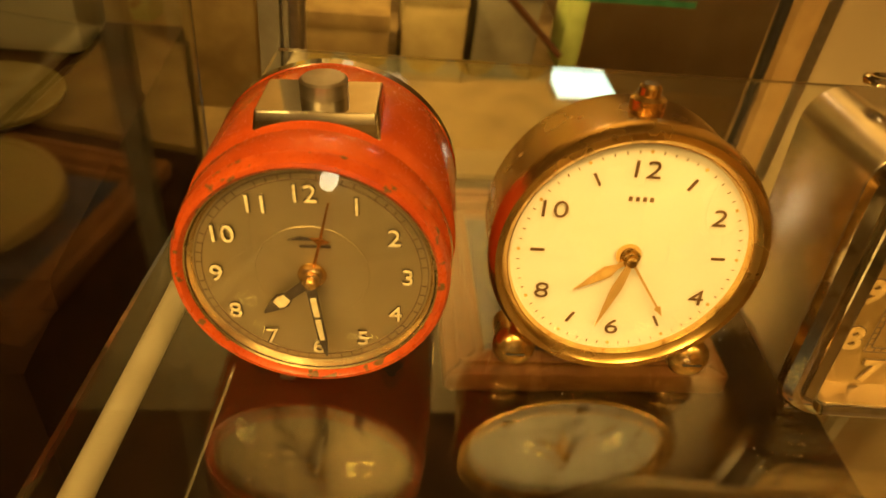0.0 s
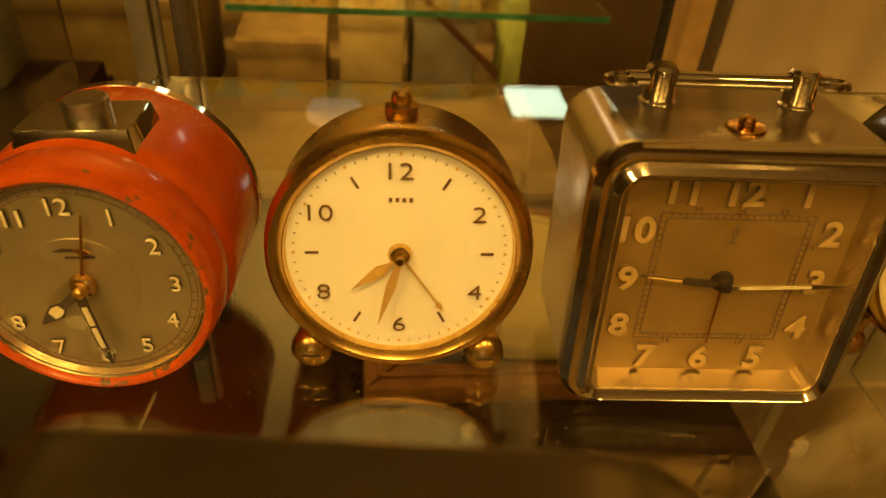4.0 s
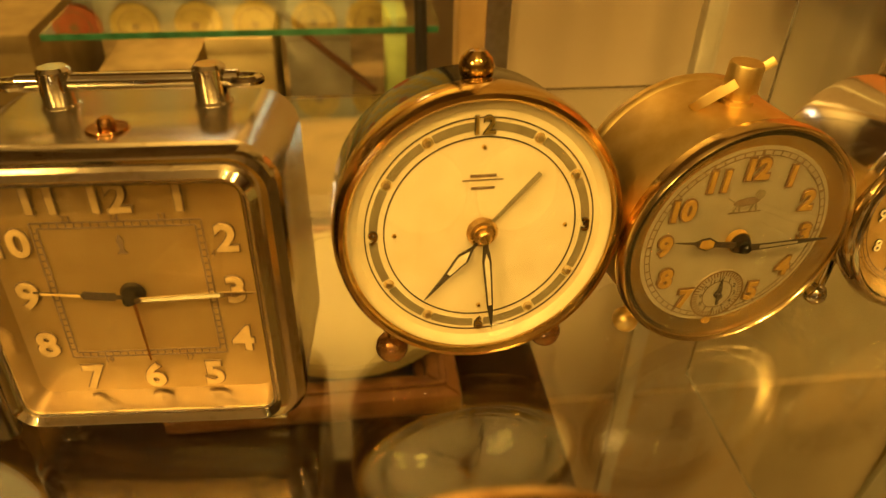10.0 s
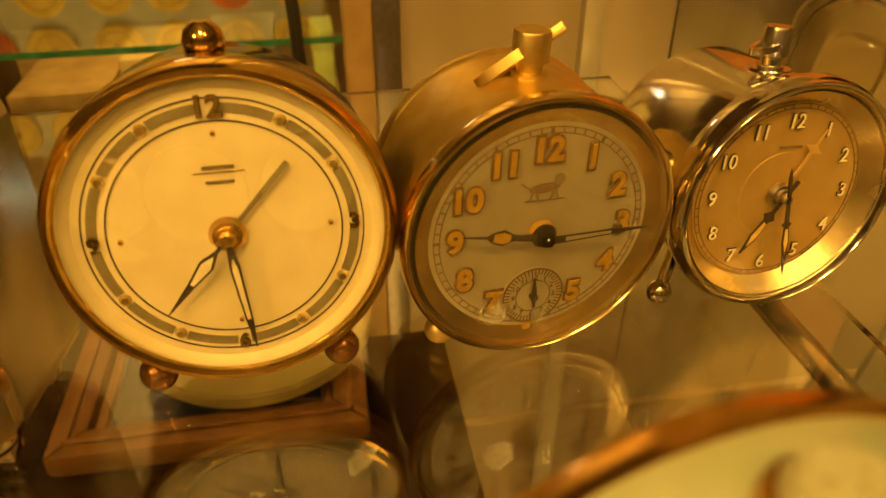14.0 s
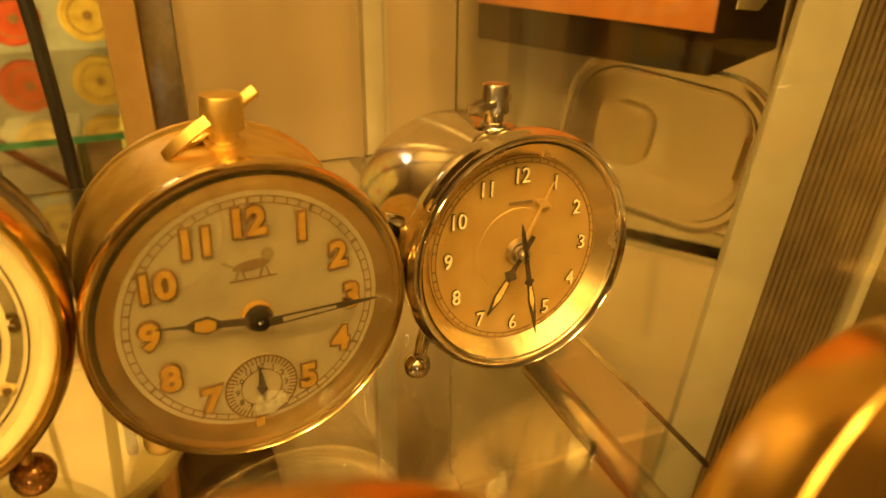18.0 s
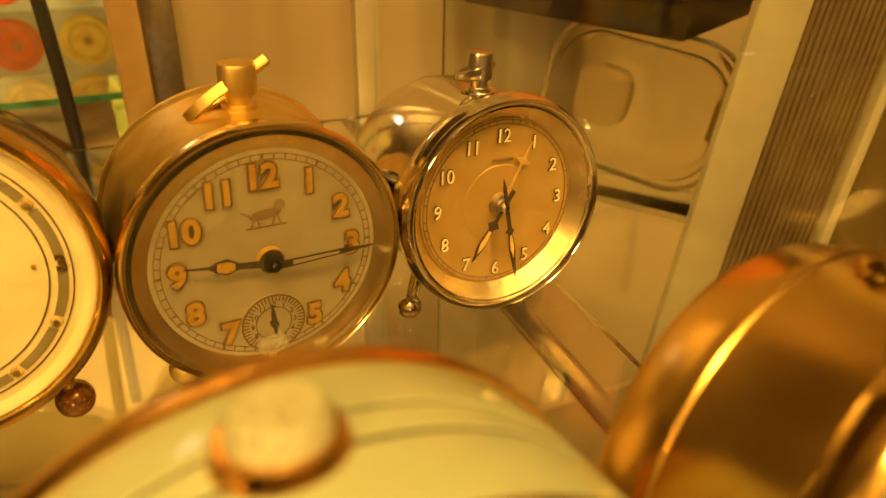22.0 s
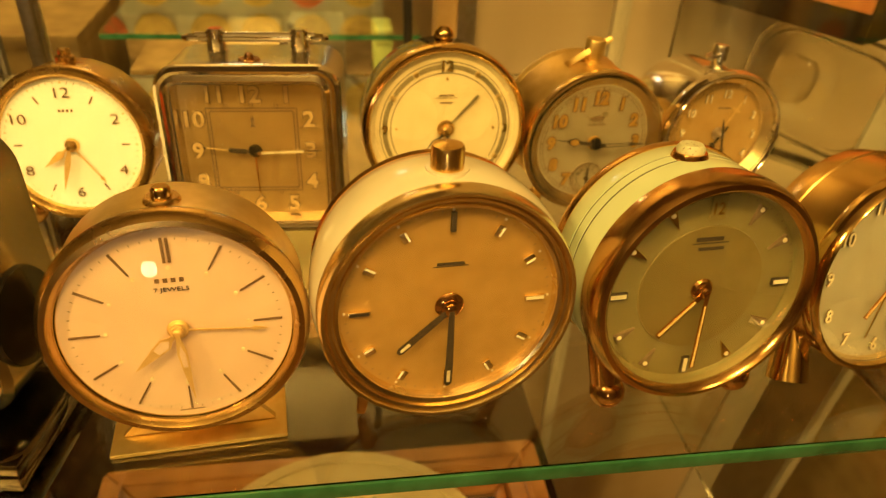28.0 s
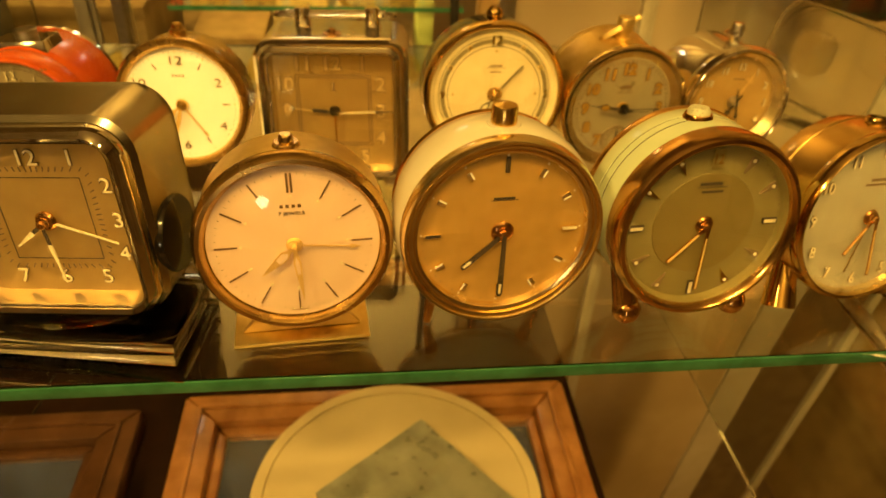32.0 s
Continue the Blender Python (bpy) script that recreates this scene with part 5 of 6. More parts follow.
def clock_cream():
    c = clock_frame("alarm_clock", (0.1988, 0.0226, 0.0523), 5.4, 4.4, 0.7, "cream lacquered alarm clock with a gilt rim and bronze dial", 0.999)
    part("case", lathe([(0.0345, 0.003), (0.0362, 0.0036), (0.0375, 0.0066), (0.0380, 0.012), (0.0374, 0.020), (0.0350, 0.029), (0.0325, 0.032), (0.0, 0.033)]), CREAM, c)
    part("back_rim", lathe([(0.0335, 0.0285), (0.0358, 0.0270), (0.0362, 0.0285), (0.0345, 0.0310)], closed=True), COPPER_DARK, c, "dark brass back rim")
    part("bezel", lathe([(0.0311, 0.0006), (0.0314, -0.0008), (0.0323, -0.0012), (0.0326, -0.0004), (0.0332, -0.0004), (0.0335, -0.0018), (0.0343, -0.0020), (0.0347, -0.0012), (0.0353, -0.0028), (0.0361, -0.0030), (0.0368, -0.0016), (0.0370, 0.0026), (0.0365, 0.0042), (0.0335, 0.003)], closed=True), BRASS_PALE, c, "ribbed gilt rim")
    part("inner_ring", lathe([(0.0306, 0.0026), (0.0313, -0.0004), (0.0320, -0.0004), (0.0320, 0.0026)], closed=True), REHAUT, c)
    d = part("dial", lathe([(0, 0), (0.0312, 0), (0.0312, 0.001), (0, 0.001)]), DIAL_GOLD, c, "brushed gold brown dial with applied batons")
    d.location.y = 0.0024
    for h in range(12):
        if h in (0, 3, 6, 9):
            r0, r1, w = (0.0222, 0.0284, 0.0016) if h else (0.0232, 0.0291, 0.0016)
        else:
            r0, r1, w = 0.0242, 0.0277, 0.0023
        part("hour_baton", put_at(box(-w / 2, w / 2, -0.0012, 0, r0, r1, 0.0003), 0, 0, h * 30), INK if h in (0,) else BRASS_PALE, d)
        if h in (3, 9):
            part("baton_top", put_at(box(-w / 2 + 0.0003, w / 2 - 0.0003, -0.0013, -0.0012, r0 + 0.0004, r1 - 0.0004), 0, 0, h * 30), INK if h == 9 else LUME_PALE, d)
        # cream strip painted on one side as the polished baton's highlight
        if h not in (0, 3, 6, 9):
            part("baton_glint", put_at(box(w / 2 - 0.0008, w / 2 - 0.0002, -0.0013, -0.0012, r0 + 0.0003, r1 - 0.0003), 0, 0, h * 30), CREAM, d, "painted highlight along one edge of the baton")
        x, z = round_the_dial(h * 30, 0.0294)
        part("hour_dot", put_at(lathe([(0, -0.0004), (0.0004, -0.0002), (0.0004, 0)], 10), x, z), LUME_PALE, d)
    marks(d, 0.0288, 0.0295, 0.0002, INK_SOFT)
    for z, w, h in ((0.0122, 0.0100, 0.0002), (0.0126, 0.0078, 0.0009)):
        part("maker_mark", box(-w / 2, w / 2, -0.0002, 0, z, z + h), INK, d)
    pointer_framed("hour_hand", d, [(-0.0009, 0), (0.0009, 0), (0.0011, 0.0190), (0.0005, 0.0200), (-0.0005, 0.0200), (-0.0011, 0.0190)], [(-0.0005, 0.0155), (0.0005, 0.0155), (0.0004, 0.0190), (-0.0004, 0.0190)], 228, -0.0026, INK, LUME_PALE)
    pointer_framed("minute_hand", d, [(-0.0008, 0), (0.0008, 0), (0.0012, 0.0250), (0.0005, 0.0262), (-0.0005, 0.0262), (-0.0012, 0.0250)], [(-0.0005, 0.0205), (0.0005, 0.0205), (0.0005, 0.0248), (-0.0005, 0.0248)], 180, -0.0038, INK, LUME_PALE)
    cap(d, -0.0008, 0.0042, COPPER, 0.75)
    crystal(c, 0.0315, -0.0002, 0.0034)
    part("button_ring", turned_up(lathe([(0, -0.001), (0.0058, -0.001), (0.0062, 0), (0.0062, 0.001), (0, 0.001)], 32), 0, 0.011, 0.0368), CREAM, c)
    b = part("button", turned_up(lathe([(0, -0.0084), (0.0016, -0.0082), (0.0042, -0.0074), (0.0046, -0.0064), (0.0046, 0.0), (0, 0.0)], 14), 0, 0.011, 0.0368), BRASS_BRIGHT, c, "facetted brass button")
    for x, y in ((-0.0228, 0.022), (0.0248, 0.024)):
        part("foot", rod((x * 0.82, y + 0.001, -0.0265), (x, y - 0.002, rest(c, x, y - 0.002)), 0.0034, 16, 0.0016), COPPER, c, "short tapered brass foot")
    part("rear_foot", rod((0, 0.029, -0.030), (0, 0.038, rest(c, 0, 0.034)), 0.0022), COPPER, c)
    return c


def clock_green():
    c = clock_frame("alarm_clock", (0.2762, 0.0274, 0.0507), 5.8, 7.0, 1.2, "pale green alarm clock with a copper rim on ball feet", 0.999)
    part("case", lathe([(0.0350, 0.002), (0.0364, 0.004), (0.0366, 0.0145), (0.0361, 0.0147), (0.0361, 0.0153), (0.0366, 0.0155), (0.0367, 0.0187), (0.0362, 0.0189), (0.0362, 0.0195), (0.0367, 0.0197),
                        (0.0366, 0.0265), (0.0350, 0.030), (0.0, 0.031)]), PALE_GREEN, c)
    for y in (0.0150, 0.0192):
        part("groove_line", lathe([(0.0360, y - 0.00035), (0.03640, y - 0.00035), (0.03640, y + 0.00035), (0.0360, y + 0.00035)], closed=True), INK, c, "dark line round the case")
    part("back_rim", lathe([(0.0350, 0.0272), (0.0370, 0.0262), (0.0374, 0.0278), (0.0368, 0.0300), (0.0345, 0.0306)], closed=True), COPPER_DARK, c, "dark brass back rim")
    part("bezel", lathe([(0.0325, -0.0024), (0.0331, -0.0046), (0.0342, -0.0056), (0.0356, -0.0053), (0.0367, -0.0036), (0.0373, -0.0008), (0.0374, 0.0026), (0.0371, 0.0050), (0.0362, 0.0056), (0.0345, 0.002)], closed=True), COPPER_DARK, c, "thick reddish brass rim")
    part("inner_ring", lathe([(0.0314, 0.0016), (0.0327, -0.0030), (0.0334, -0.0030), (0.0334, 0.0016)], closed=True), DIAL_OLIVE_RING, c)
    d = part("dial", lathe([(0, 0), (0.0325, 0), (0.0325, 0.001), (0, 0.001)]), DIAL_OLIVE_RING, c, "olive two tone dial with applied marks")
    d.location.y = 0.0014
    part("dial_centre", lathe([(0, -0.0003), (0.0205, -0.0003), (0.0208, 0.0002), (0, 0.0002)]), DIAL_OLIVE, d)
    for h in range(12):
        if h in (3, 6, 9):
            fr = part("hour_baton", put_at(box(-0.0012, 0.0012, -0.0010, 0, 0.0244, 0.0304, 0.0002), 0, 0, h * 30), INK, d)
            part("baton_fill", put_at(box(-0.0007, 0.0007, -0.0011, -0.0010, 0.0249, 0.0299), 0, 0, h * 30), LUME_PALE, d)
        elif h:
            part("hour_mark", put_at(prism([(-0.0015, 0.0300), (0, 0.0232), (0.0015, 0.0300)], -0.0010, 0), 0, 0, h * 30), BRASS if h in (5, 10, 11) else INK_SOFT, d)
            x, z = round_the_dial(h * 30, 0.0288)
            part("hour_dot", put_at(lathe([(0, -0.0014), (0.0007, -0.0012), (0.0008, -0.0010)], 12), x, z), LUME_PALE, d)
    part("hour_plate", box(-0.0024, 0.0024, -0.0008, 0, 0.0228, 0.0302), DIAL_OLIVE, d)
    numerals(d, {12: "12"}, 0.0264, 0.0054, BRASS, 0.0, 0.8, None, 0, -0.0010)
    marks(d, 0.0302, 0.0310, 0.0003, INK_SOFT)
    for z, w, x, h in ((0.0150, 0.0120, 0.0, 0.0003), (0.0158, 0.0090, -0.0005, 0.0013), (0.0128, 0.0085, 0.0005, 0.0010)):
        part("maker_mark", box(x - w / 2, x + w / 2, -0.0005, -0.0003, z, z + h), INK, d)
    pointer_framed("hour_hand", d, [(-0.0008, 0), (0.0008, 0), (0.0010, 0.0195), (-0.0010, 0.0195)], [(-0.0004, 0.004), (0.0004, 0.004), (0.0005, 0.0190), (-0.0005, 0.0190)], 224, -0.0028, COPPER, LUME)
    pointer_framed("minute_hand", d, [(-0.0007, 0), (0.0007, 0), (0.0008, 0.0262), (-0.0008, 0.0262)], [(-0.0003, 0.004), (0.0003, 0.004), (0.0004, 0.0258), (-0.0004, 0.0258)], 180, -0.0040, COPPER, LUME)
    cap(d, -0.0008, 0.0036, COPPER, 0.75)
    crystal(c, 0.0328, -0.0028, 0.0040)
    part("button_ring", turned_up(lathe([(0, -0.0014), (0.0050, -0.0014), (0.0056, 0), (0.0056, 0.001), (0, 0.001)], 32), -0.0015, 0.0172, 0.0364), COPPER, c)
    part("button", turned_up(lathe([(0, -0.0030), (0.0034, -0.0028), (0.0042, -0.0016), (0.0042, 0.0), (0, 0.0)], 32), -0.0015, 0.0172, 0.0374), WORN_GREEN, c, "worn pale green button")
    for x, y in ((-0.0185, 0.0125), (0.0285, 0.0115)):
        z = rest(c, x, y, 0.0060)
        part("foot", ball(0.0060, x, y, z), COPPER, c, "reddish brass ball foot")
        part("foot_arm", rod((x * 1.18, 0.0165, -0.0190), (x, y + 0.001, z + 0.001), 0.0058, 20, 0.0052), COPPER, c)
    part("rear_foot", rod((0, 0.024, -0.030), (0, 0.032, rest(c, 0, 0.032)), 0.002), COPPER, c)
    return c


def clock_bright_brass():
    c = clock_frame("alarm_clock", (0.3540, 0.0404, 0.0437), 9.5, 10.1, 2.4, "bright brass alarm clock with a pale silver dial", 1.127)
    part("case", lathe([(0.0300, -0.001), (0.0318, 0.0), (0.0322, 0.002), (0.0322, 0.016), (0.0326, 0.0165), (0.0326, 0.0180), (0.0316, 0.0185), (0.0314, 0.024), (0.0300, 0.026), (0.0, 0.027)]), BRASS_BRIGHT, c)
    part("bezel", lathe([(0.0297, -0.0010), (0.0303, -0.0030), (0.0312, -0.0036), (0.0322, -0.0024), (0.0327, 0.0000), (0.0322, 0.0020), (0.0305, 0.001)], closed=True), BRASS, c, "polished brass rim")
    part("inner_ring", lathe([(0.0288, 0.0016), (0.0298, -0.0014), (0.0304, -0.0014), (0.0304, 0.0016)], closed=True), REHAUT, c)
    d = part("dial", lathe([(0, 0), (0.0294, 0), (0.0294, 0.001), (0, 0.001)]), DIAL_PALE, c, "pale silver dial with thin white numerals")
    d.location.y = 0.0014
    numerals(d, {h: str(h) for h in range(1, 13)}, 0.0245, 0.0062, LUME_PALE, 0.0, 0.8, INK_SOFT, 0.00012)
    marks(d, 0.0278, 0.0284, 0.0002, INK_SOFT)
    for z, w, h in ((0.0135, 0.0070, 0.0010), (0.0118, 0.0110, 0.0008)):
        part("maker_mark", box(-w / 2, w / 2, -0.0002, 0, z, z + h), INK_SOFT, d)
    pointer("alarm_pointer", d, [(-0.0003, 0), (0.0003, 0), (0.0002, 0.0220), (-0.0002, 0.0220)], 194, -0.0012, BRASS)
    pointer_framed("hour_hand", d, [(-0.0006, 0), (0.0006, 0), (0.0008, 0.0165), (-0.0008, 0.0165)], [(-0.0003, 0.004), (0.0003, 0.004), (0.0004, 0.0160), (-0.0004, 0.0160)], 215, -0.0026, COPPER, LUME)
    pointer_framed("minute_hand", d, [(-0.0006, 0), (0.0006, 0), (0.0007, 0.0225), (-0.0007, 0.0225)], [(-0.0003, 0.004), (0.0003, 0.004), (0.0003, 0.0220), (-0.0003, 0.0220)], 172, -0.0036, COPPER, LUME)
    cap(d, -0.0008, 0.0030, COPPER, 0.75)
    crystal(c, 0.0299, -0.0012, 0.0040)
    part("button", turned_up(lathe([(0, -0.0024), (0.0030, -0.0022), (0.0036, -0.0010), (0.0036, 0.0), (0, 0.0)], 24), 0, 0.010, 0.0322), BRASS, c)
    for x in (-0.0230, 0.0230):
        part("foot", rod((x * 0.92, 0.0125, -0.0205), (x * 1.06, 0.0065, rest(c, x * 1.06, 0.0065, 0.002)), 0.0046, 20, 0.0064), BRASS, c, "flared brass foot")
    part("rear_foot", rod((0, 0.022, -0.026), (0, 0.030, rest(c, 0, 0.030)), 0.002), COPPER, c)
    return c


clock_rounded_chrome()
clock_brass_rose()
clock_cream()
clock_green()
clock_bright_brass()

def acrylic_stand():
    m = pose(0.0445, 0.0335, 0.0, 0, 0, -9.6)
    c = thing("display_stand", m, 0.0, "clear acrylic stepped block under a chrome clock", "stand")
    for name, x1, y0, y1, z0, z1 in (("base_plate", 0.0425, -0.0200, 0.022, 0.0, 0.0060), ("middle_block", 0.0400, -0.0180, 0.021, 0.0062, 0.0134), ("top_plate", 0.0412, -0.0190, 0.022, 0.0136, 0.0182)):
        ob = part(name, box(-0.0420, x1, y0, y1, z0, z1, 0.0007), ACRYLIC, c)
        ob.visible_shadow = False
    return c


acrylic_stand()

# ---- lower shelf things ----


def round_card(x, y, z, r, mat, label):
    c = thing("round_card", pose(x, y, z), 0.0, label, "card", "round cards on the frames")
    part("disc", spun(lathe([(0, 0), (r - 0.001, 0), (r, 0.001), (r, 0.009), (r - 0.001, 0.010), (0, 0.010)], 96), Matrix.Rotation(radians(-90), 4, "X") @ Matrix.Translation((0, -0.010, 0))), mat, c)
    part("rim", spun(lathe([(r - 0.008, -0.0015), (r - 0.001, -0.0015), (r - 0.0006, 0.0), (r - 0.0084, 0.0)], 96, closed=True), Matrix.Rotation(radians(-90), 4, "X") @ Matrix.Translation((0, -0.0102, 0))), mat, c)
    return c


round_card(0.166, 0.100, -0.2138, 0.0936, CARD, "thick round cream card lying on a picture frame")
round_card(0.178, 0.4467, -0.2138, 0.083, CARD_SHADED, "thick round card at the back of the lower shelf, shade in its colour")


def foil_packet(x, y, z, half, turn):
    n = 14
    bm = bmesh.new()
    rows = []
    for i in range(n + 1):
        rows.append([bm.verts.new(((2 * i / n - 1) * half, (2 * k / n - 1) * half, 0.004 + 0.0016 * noise.noise((i * 0.5, k * 0.5, 3.0)))) for k in range(n + 1)])
    for i in range(n):
        for k in range(n):
            bm.faces.new((rows[i][k], rows[i + 1][k], rows[i + 1][k + 1], rows[i][k + 1]))
    low = bmesh.ops.extrude_face_region(bm, geom=bm.faces[:])
    for v in low["geom"]:
        if isinstance(v, bmesh.types.BMVert):
            v.co.z = 0.0
    ob = part("foil_packet", bm, FOIL, None)
    ob.matrix_world = pose(x, y, z, 0, 0, turn)
    return tagged(ob, "crumpled grey foil square on a round card", "packet")


foil_packet(0.178, 0.092, -0.2020, 0.045, 38)

# ---- the far showcase behind ----
back = slab("back_shelf", -0.05, 0.262, 0.6012, 0.95, -0.0555, -0.0505, SHELF_GLASS, "far glass shelf with a green edge", "shelf", "")
back.visible_shadow = False
part("front_edge", box(-0.05, 0.262, 0.600, 0.6010, -0.0555, -0.0505), GREEN_EDGE, back, "green polished glass edge")
slab("back_floor", -0.9, 0.262, 0.61, 1.30, -0.245, -0.235, BOX_BROWN, "brown floor of the far showcase", "shelf")
slab("back_panel", -1.2, 0.255, 1.30, 1.32, -0.6, 0.28, BOX_BROWN, "brown back panel of the far showcase", "wall")


def carton(x0, x1, y0, y1, z0, z1, mat, label, flap=True):
    c = thing("carton", pose((x0 + x1) / 2, (y0 + y1) / 2, z0), 0.0, label, "box", "boxes in the far showcase")
    w, d, h = (x1 - x0) / 2, (y1 - y0) / 2, z1 - z0
    part("body", box(-w, w, -d, d, 0, h - 0.003, 0.0012), mat, c)
    part("lid", box(-w - 0.001, w + 0.001, -d - 0.001, d + 0.001, h - 0.0175, h, 0.0012), mat, c)
    return c


carton(0.035, 0.105, 0.80, 0.90, -0.2348, -0.125, BOX_BEIGE, "beige cardboard box in the far showcase")
carton(0.118, 0.190, 0.82, 0.92, -0.2348, -0.120, GREY_BAG, "greyish box beside a beige one")
carton(-0.075, 0.020, 0.78, 0.92, -0.2348, -0.150, BOX_BROWN, "dark brown cardboard box in the far showcase")
carton(0.232, 0.256, 0.86, 0.92, -0.2348, -0.128, GREEN_BOX, "small yellow green box in the far showcase")
carton(-0.30, -0.11, 0.72, 0.92, -0.2348, -0.09, BOX_BROWN, "brown box at the end of the far showcase")
strut = part("wooden_stick", rod((0.120, 0.79, -0.10), (0.215, 0.80, -0.19), 0.004), WOOD_DARK, None)
tagged(strut, "dark wooden stick leaning before a grey box", "stick")


def chart():
    c = thing("wall_chart", pose(0.05, 0.94, -0.0505), 0.0, "chart of round yellow and red paper dials standing on glass", "chart")
    part("sheet", box(-0.30, 0.20, 0, 0.006, 0, 0.34), CHART_BLUE, c)
    rng = random.Random(4)
    for i in range(7):
        for k in range(5):
            x, z = -0.265 + i * 0.072, 0.036 + k * 0.068
            m = DIAL_RED if (i, k) in ((1, 1), (3, 3), (5, 0)) else DIAL_YELLOW
            d = part("paper_dial", spun(lathe([(0, -0.003), (0.027, -0.003), (0.029, 0.0), (0, 0.0)], 40), Matrix.Translation((x + rng.uniform(-0.004, 0.004), -0.0005, z))), m, c)
            part("dial_ring", spun(ring(0.019, 0.0205, -0.0036, -0.0031), Matrix.Translation((x, -0.0005, z))), BOX_BROWN, d)
            part("dial_centre", spun(lathe([(0, -0.0045), (0.005, -0.0045), (0.005, -0.0031), (0, -0.0031)], 20), Matrix.Translation((x, -0.0005, z))), BOX_BROWN, d)
    return c


chart()
cable = part("hanging_cable", tube([(0.226 - 0.05 * max(0.0, u - 0.35) ** 1.4 + 0.004 * math.sin(u * 7), 0.417 + 0.004 * math.sin(u * 5), -0.2345 + 0.75 * u) for u in [k / 24 for k in range(25)]], 0.0036), CABLE, None)
tagged(cable, "black cable hanging behind the glass shelf", "cable")

# ---- lamps and lit panels above the far showcase, mirrored in the shelf ----
lamp = thing("round_lamp", pose(0.02, 0.98, 0.40), 0.0, "lit round white lamp above the far showcase", "lamp")
part("bulb_disc", spun(lathe([(0, 0), (0.040, 0.002), (0.046, 0.010), (0.046, 0.02), (0, 0.02)], 48), Matrix.Rotation(radians(90), 4, "X") @ Matrix.Translation((0, 0, 0))), LAMP_WHITE, lamp)
part("stem", rod((0, 0, 0.02), (0, 0, 0.99), 0.006), STEEL, lamp)
lamp = thing("round_lamp", pose(0.02, 1.15, 0.40), 0.0, "dim round lamp with a tan shade", "lamp")
part("shade", spun(lathe([(0, 0), (0.042, 0.002), (0.048, 0.010), (0.048, 0.02), (0, 0.02)], 48), Matrix.Rotation(radians(90), 4, "X")), LAMP_TAN, lamp)
part("stem", rod((0, 0, 0.02), (0, 0, 0.99), 0.006), STEEL, lamp)
panel = thing("light_panel", pose(0.375, 1.19, 0.40), 0.0, "small lit ceiling panel behind the case", "lamp")
part("diffuser", box(-0.05, 0.05, -0.05, 0.05, 0, 0.010, 0.002), LAMP_COOL, panel)
part("frame", box(-0.056, 0.056, -0.056, 0.056, 0.0105, 0.024, 0.002), STEEL, panel)
part("stem", rod((0, 0, 0.024), (0, 0, 0.99), 0.006), STEEL, panel)

lamp = thing("wall_lamp", pose(-0.35, -2.598, 0.12), 0.0, "lit round lamp on the shop wall opposite the case", "lamp")
part("diffuser", spun(lathe([(0, -0.010), (0.10, -0.012), (0.13, -0.030), (0.13, -0.045), (0, -0.060)], 48), Matrix.Rotation(radians(180), 4, "Z")), WALL_LAMP, lamp)
part("wall_plate", spun(lathe([(0, 0.0), (0.15, 0.0), (0.15, -0.008), (0, -0.0095)], 48), Matrix.Rotation(radians(180), 4, "Z")), STEEL, lamp)

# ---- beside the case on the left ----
board = slab("side_board", -0.42, -0.150, 0.30, 0.60, -0.12, -0.10, DARK_SHADED, "dark wooden board beside the case", "board", "")
slab("side_cabinet", -0.60, -0.152, 0.26, 0.62, -0.2345, -0.1205, DARK_SHADED, "brown wooden drawer cabinet beside the case", "cabinet", "")
dish = thing("shallow_dish", pose(-0.235, 0.455, -0.10), 0.0, "shallow yellowish oval dish on a dark board", "dish")
part("bowl", spun(lathe([(0, -0.002), (0.030, -0.003), (0.042, -0.010), (0.044, -0.012), (0.043, -0.0085), (0.030, 0.0), (0, 0.0)], 48), Matrix.Rotation(radians(-90), 4, "X")), DISH, dish)
bag = thing("wrapped_parcel", pose(-0.255, 0.56, -0.0998), 0.0, "grey wrapped parcel with a purple cloth on top", "parcel")
part("wrapping", box(-0.06, 0.055, -0.03, 0.03, 0, 0.075, 0.012), GREY_BAG, bag)
part("cloth", box(-0.062, 0.045, -0.032, 0.028, 0.076, 0.13, 0.012), PURPLE, bag)

# ---- to the right: aluminium post, clear plastic lid, dark box ----
alu = thing("aluminium_post", pose(0.4165, 0.242, -0.695, 0, 7, 0), 0.0, "tall aluminium frame post with a ribbed side", "post")
part("flat_face", box(0.0, 0.030, 0.0, 0.004, 0, 1.3, 0.0008), ALU, alu)
for k in range(14):
    part("rib", box(0.0325 + k * 0.0042, 0.0325 + k * 0.0042 + 0.0026, 0.001, 0.012, 0, 1.3, 0.0006), RIB_DARK, alu)
part("channel", box(0.0322, 0.092, 0.0055, 0.0118, 0, 1.3), RIB_DARK, alu)
part("edge_lip", box(0.0925, 0.100, -0.002, 0.012, 0, 1.3, 0.001), ALU, alu)
slab("side_cupboard", 0.74, 0.95, 0.26, 0.46, -0.7, 0.6, BOX_BROWN, "dark brown cupboard beyond the aluminium post", "cupboard", "")


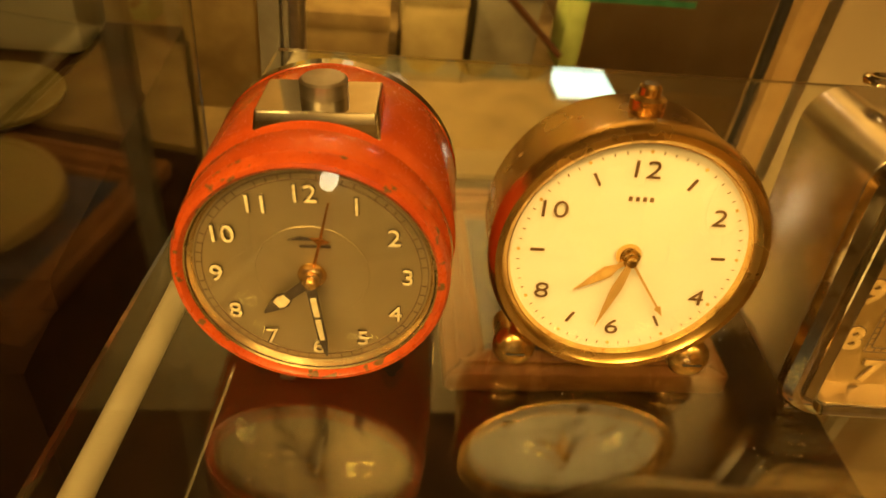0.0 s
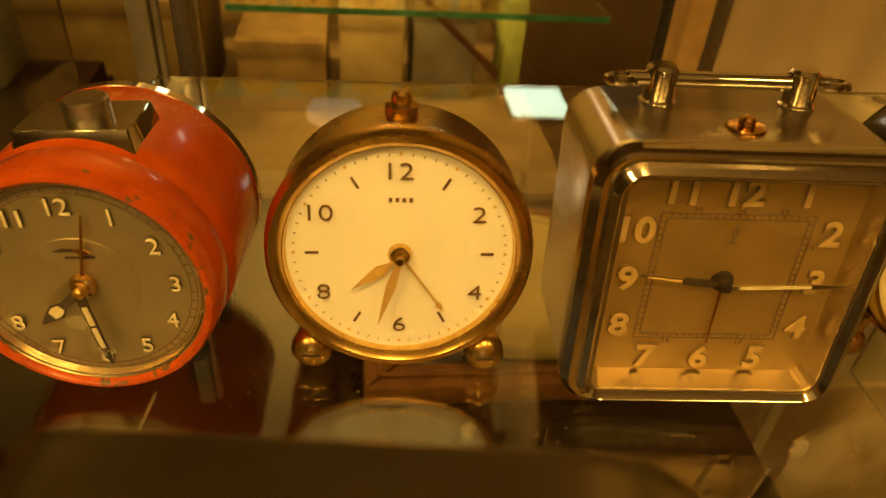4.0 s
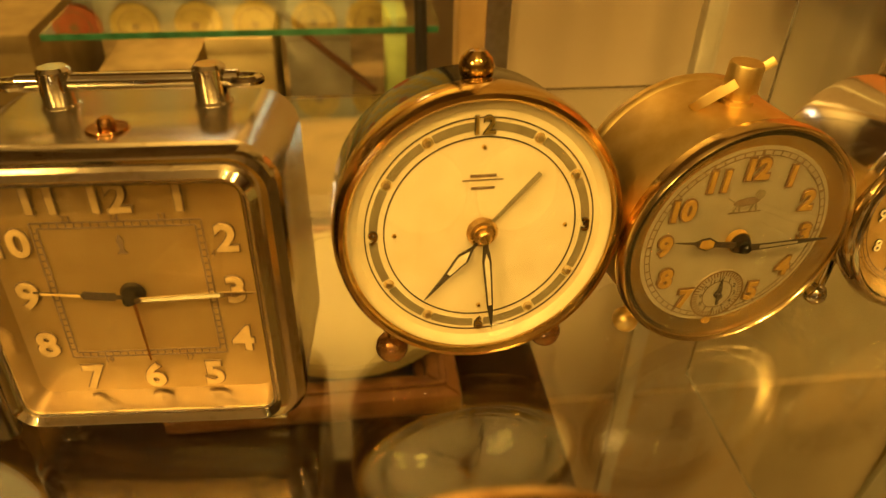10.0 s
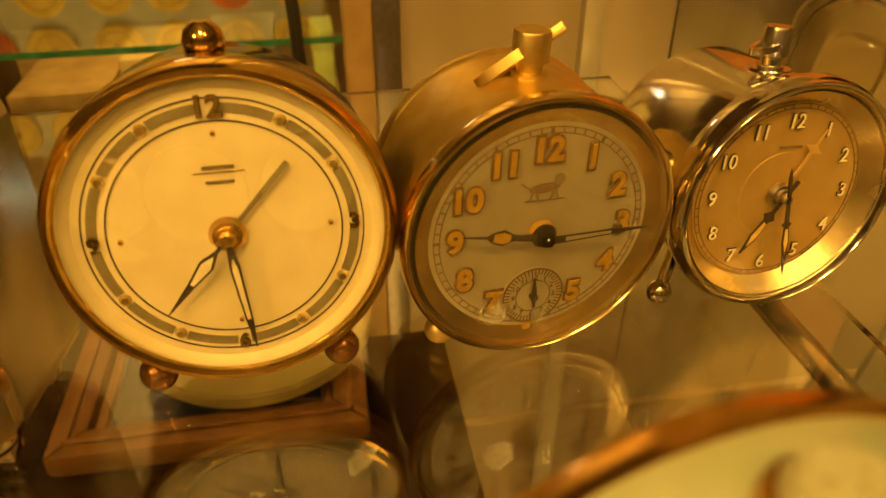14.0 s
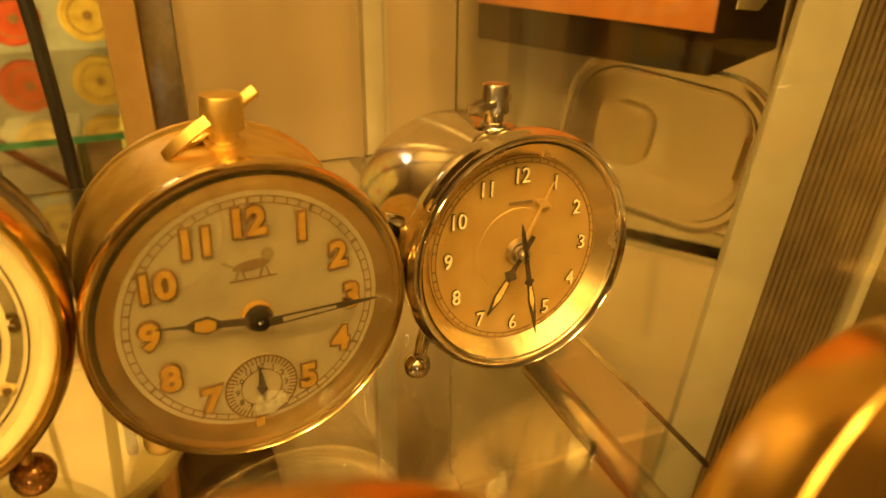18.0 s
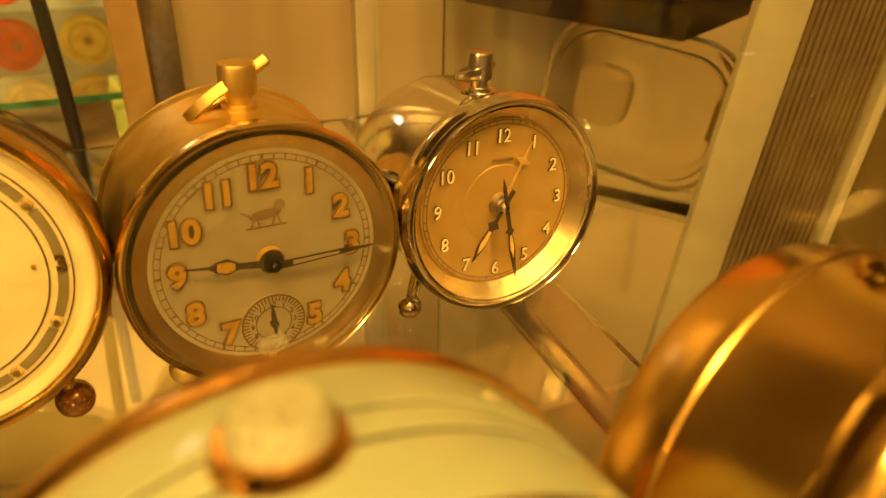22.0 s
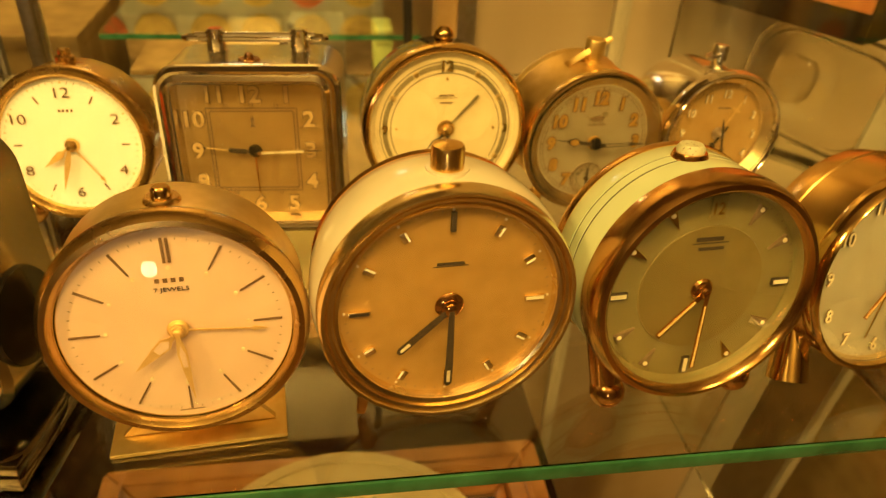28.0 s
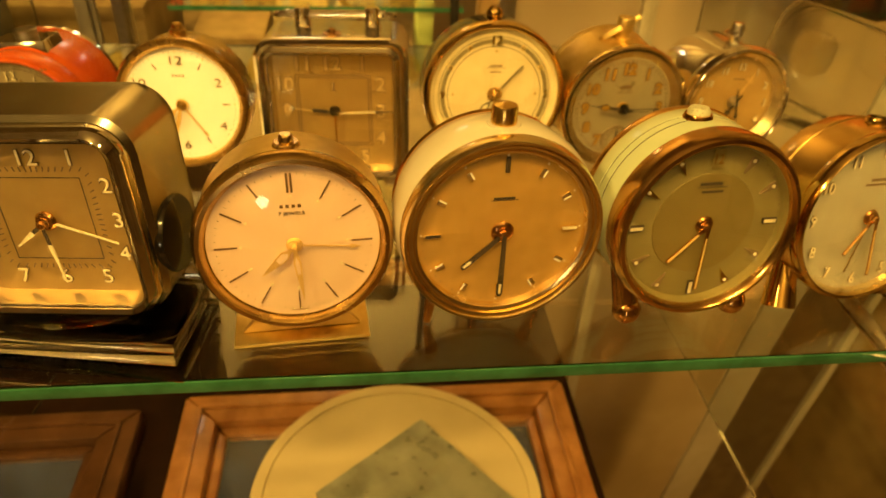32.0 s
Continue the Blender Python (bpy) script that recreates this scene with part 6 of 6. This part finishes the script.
def moulded_tray():
    c = thing("moulded_tray", pose(0.515, 0.330, -0.0480, 0, 0, -53) @ Matrix.Rotation(radians(-4), 4, "X") @ Matrix.Rotation(radians(7), 4, "Y"), 0.0, "clear moulded plastic tray with rounded corners standing upright", "tray")
    steps = [(0.112, 0.086, 0.030, 0.014), (0.112, 0.086, 0.030, 0.004), (0.109, 0.083, 0.029, 0.001), (0.104, 0.078, 0.027, 0.0), (0.096, 0.070, 0.024, 0.0012), (0.092, 0.066, 0.022, 0.005),
             (0.088, 0.062, 0.020, 0.016), (0.080, 0.054, 0.018, 0.020), (0.060, 0.040, 0.014, 0.0215)]
    thin = 0.0012
    wider = (-2, -2, -2, 0, 2, 2, 2, 1, 0)
    behind = [(w + k * thin, h + k * thin, r + k * thin / 2, y + (thin if n > 1 else 0)) for n, ((w, h, r, y), k) in enumerate(zip(steps, wider))]
    bm = loft([(rounded(w, h, r), y) for w, h, r, y in steps[::-1] + behind], caps=(True, True))
    spun(bm, Matrix.Translation((0, 0, 0.0432)))
    part("shell", bm, TRAY_PLASTIC, c).visible_shadow = False
    bm = loft([(rounded(0.032, 0.036, 0.012), 0.0205), (rounded(0.030, 0.034, 0.011), 0.012), (rounded(0.024, 0.028, 0.010), 0.0105)], caps=(True, True))
    spun(bm, Matrix.Translation((-0.022, 0, 0.040)))
    part("boss", bm, TRAY_PLASTIC, c, "raised rounded boss").visible_shadow = False
    return c


moulded_tray()
ledge = part("side_ledge", box(-0.172, 0.060, -0.006, 0.028, 0, 0.005, 0.0006), GREEN_GLASS, None)
ledge.matrix_world = pose(0.515, 0.330, -0.0630, 0, 0, -53)
tagged(ledge, "narrow clear glass ledge behind the aluminium post", "ledge")
ledge.visible_shadow = False
crate = thing("dark_crate", pose(0.523, 0.30, 0.036, 0, 0, 27), 0.0, "dark wooden crate with an orange side against the wall", "crate")
part("body", box(0.003, 0.095, 0.0, 0.143, 0, 0.20, 0.002), DARK_SHADED, crate)
part("side_panel", box(0.0, 0.0028, 0.001, 0.142, 0.021, 0.20, 0.0008), ORANGE_LABEL, crate, "orange brown side panel")
part("torn_label", prism([(0.02, 0.03), (0.05, 0.026), (0.07, 0.034), (0.066, 0.06), (0.03, 0.064), (0.024, 0.05)], -0.0008, -0.0002), CARD, crate, "torn pale paper label")

# ---- dust on the glass ----
rng = random.Random(11)
bm = bmesh.new()
for k in range(170):
    x, y, r = rng.uniform(-0.03, 0.37), rng.uniform(0.01, 0.34), rng.uniform(0.00008, 0.00024)
    a = rng.uniform(0, 3)
    ends = [bm.verts.new((x + r * math.cos(a + q * 1.571) * (2.2 if q % 2 else 1), y + r * math.sin(a + q * 1.571) * (2.2 if q % 2 else 1), 0.00004)) for q in range(4)]
    tip = bm.verts.new((x, y, 0.00004 + r))
    bm.faces.new(ends[::-1])
    for q in range(4):
        bm.faces.new((ends[q], ends[(q + 1) % 4], tip))
tagged(part("dust", bm, DUST, None), "pale dust specks scattered over the glass shelf", "dust", "", "stuff")
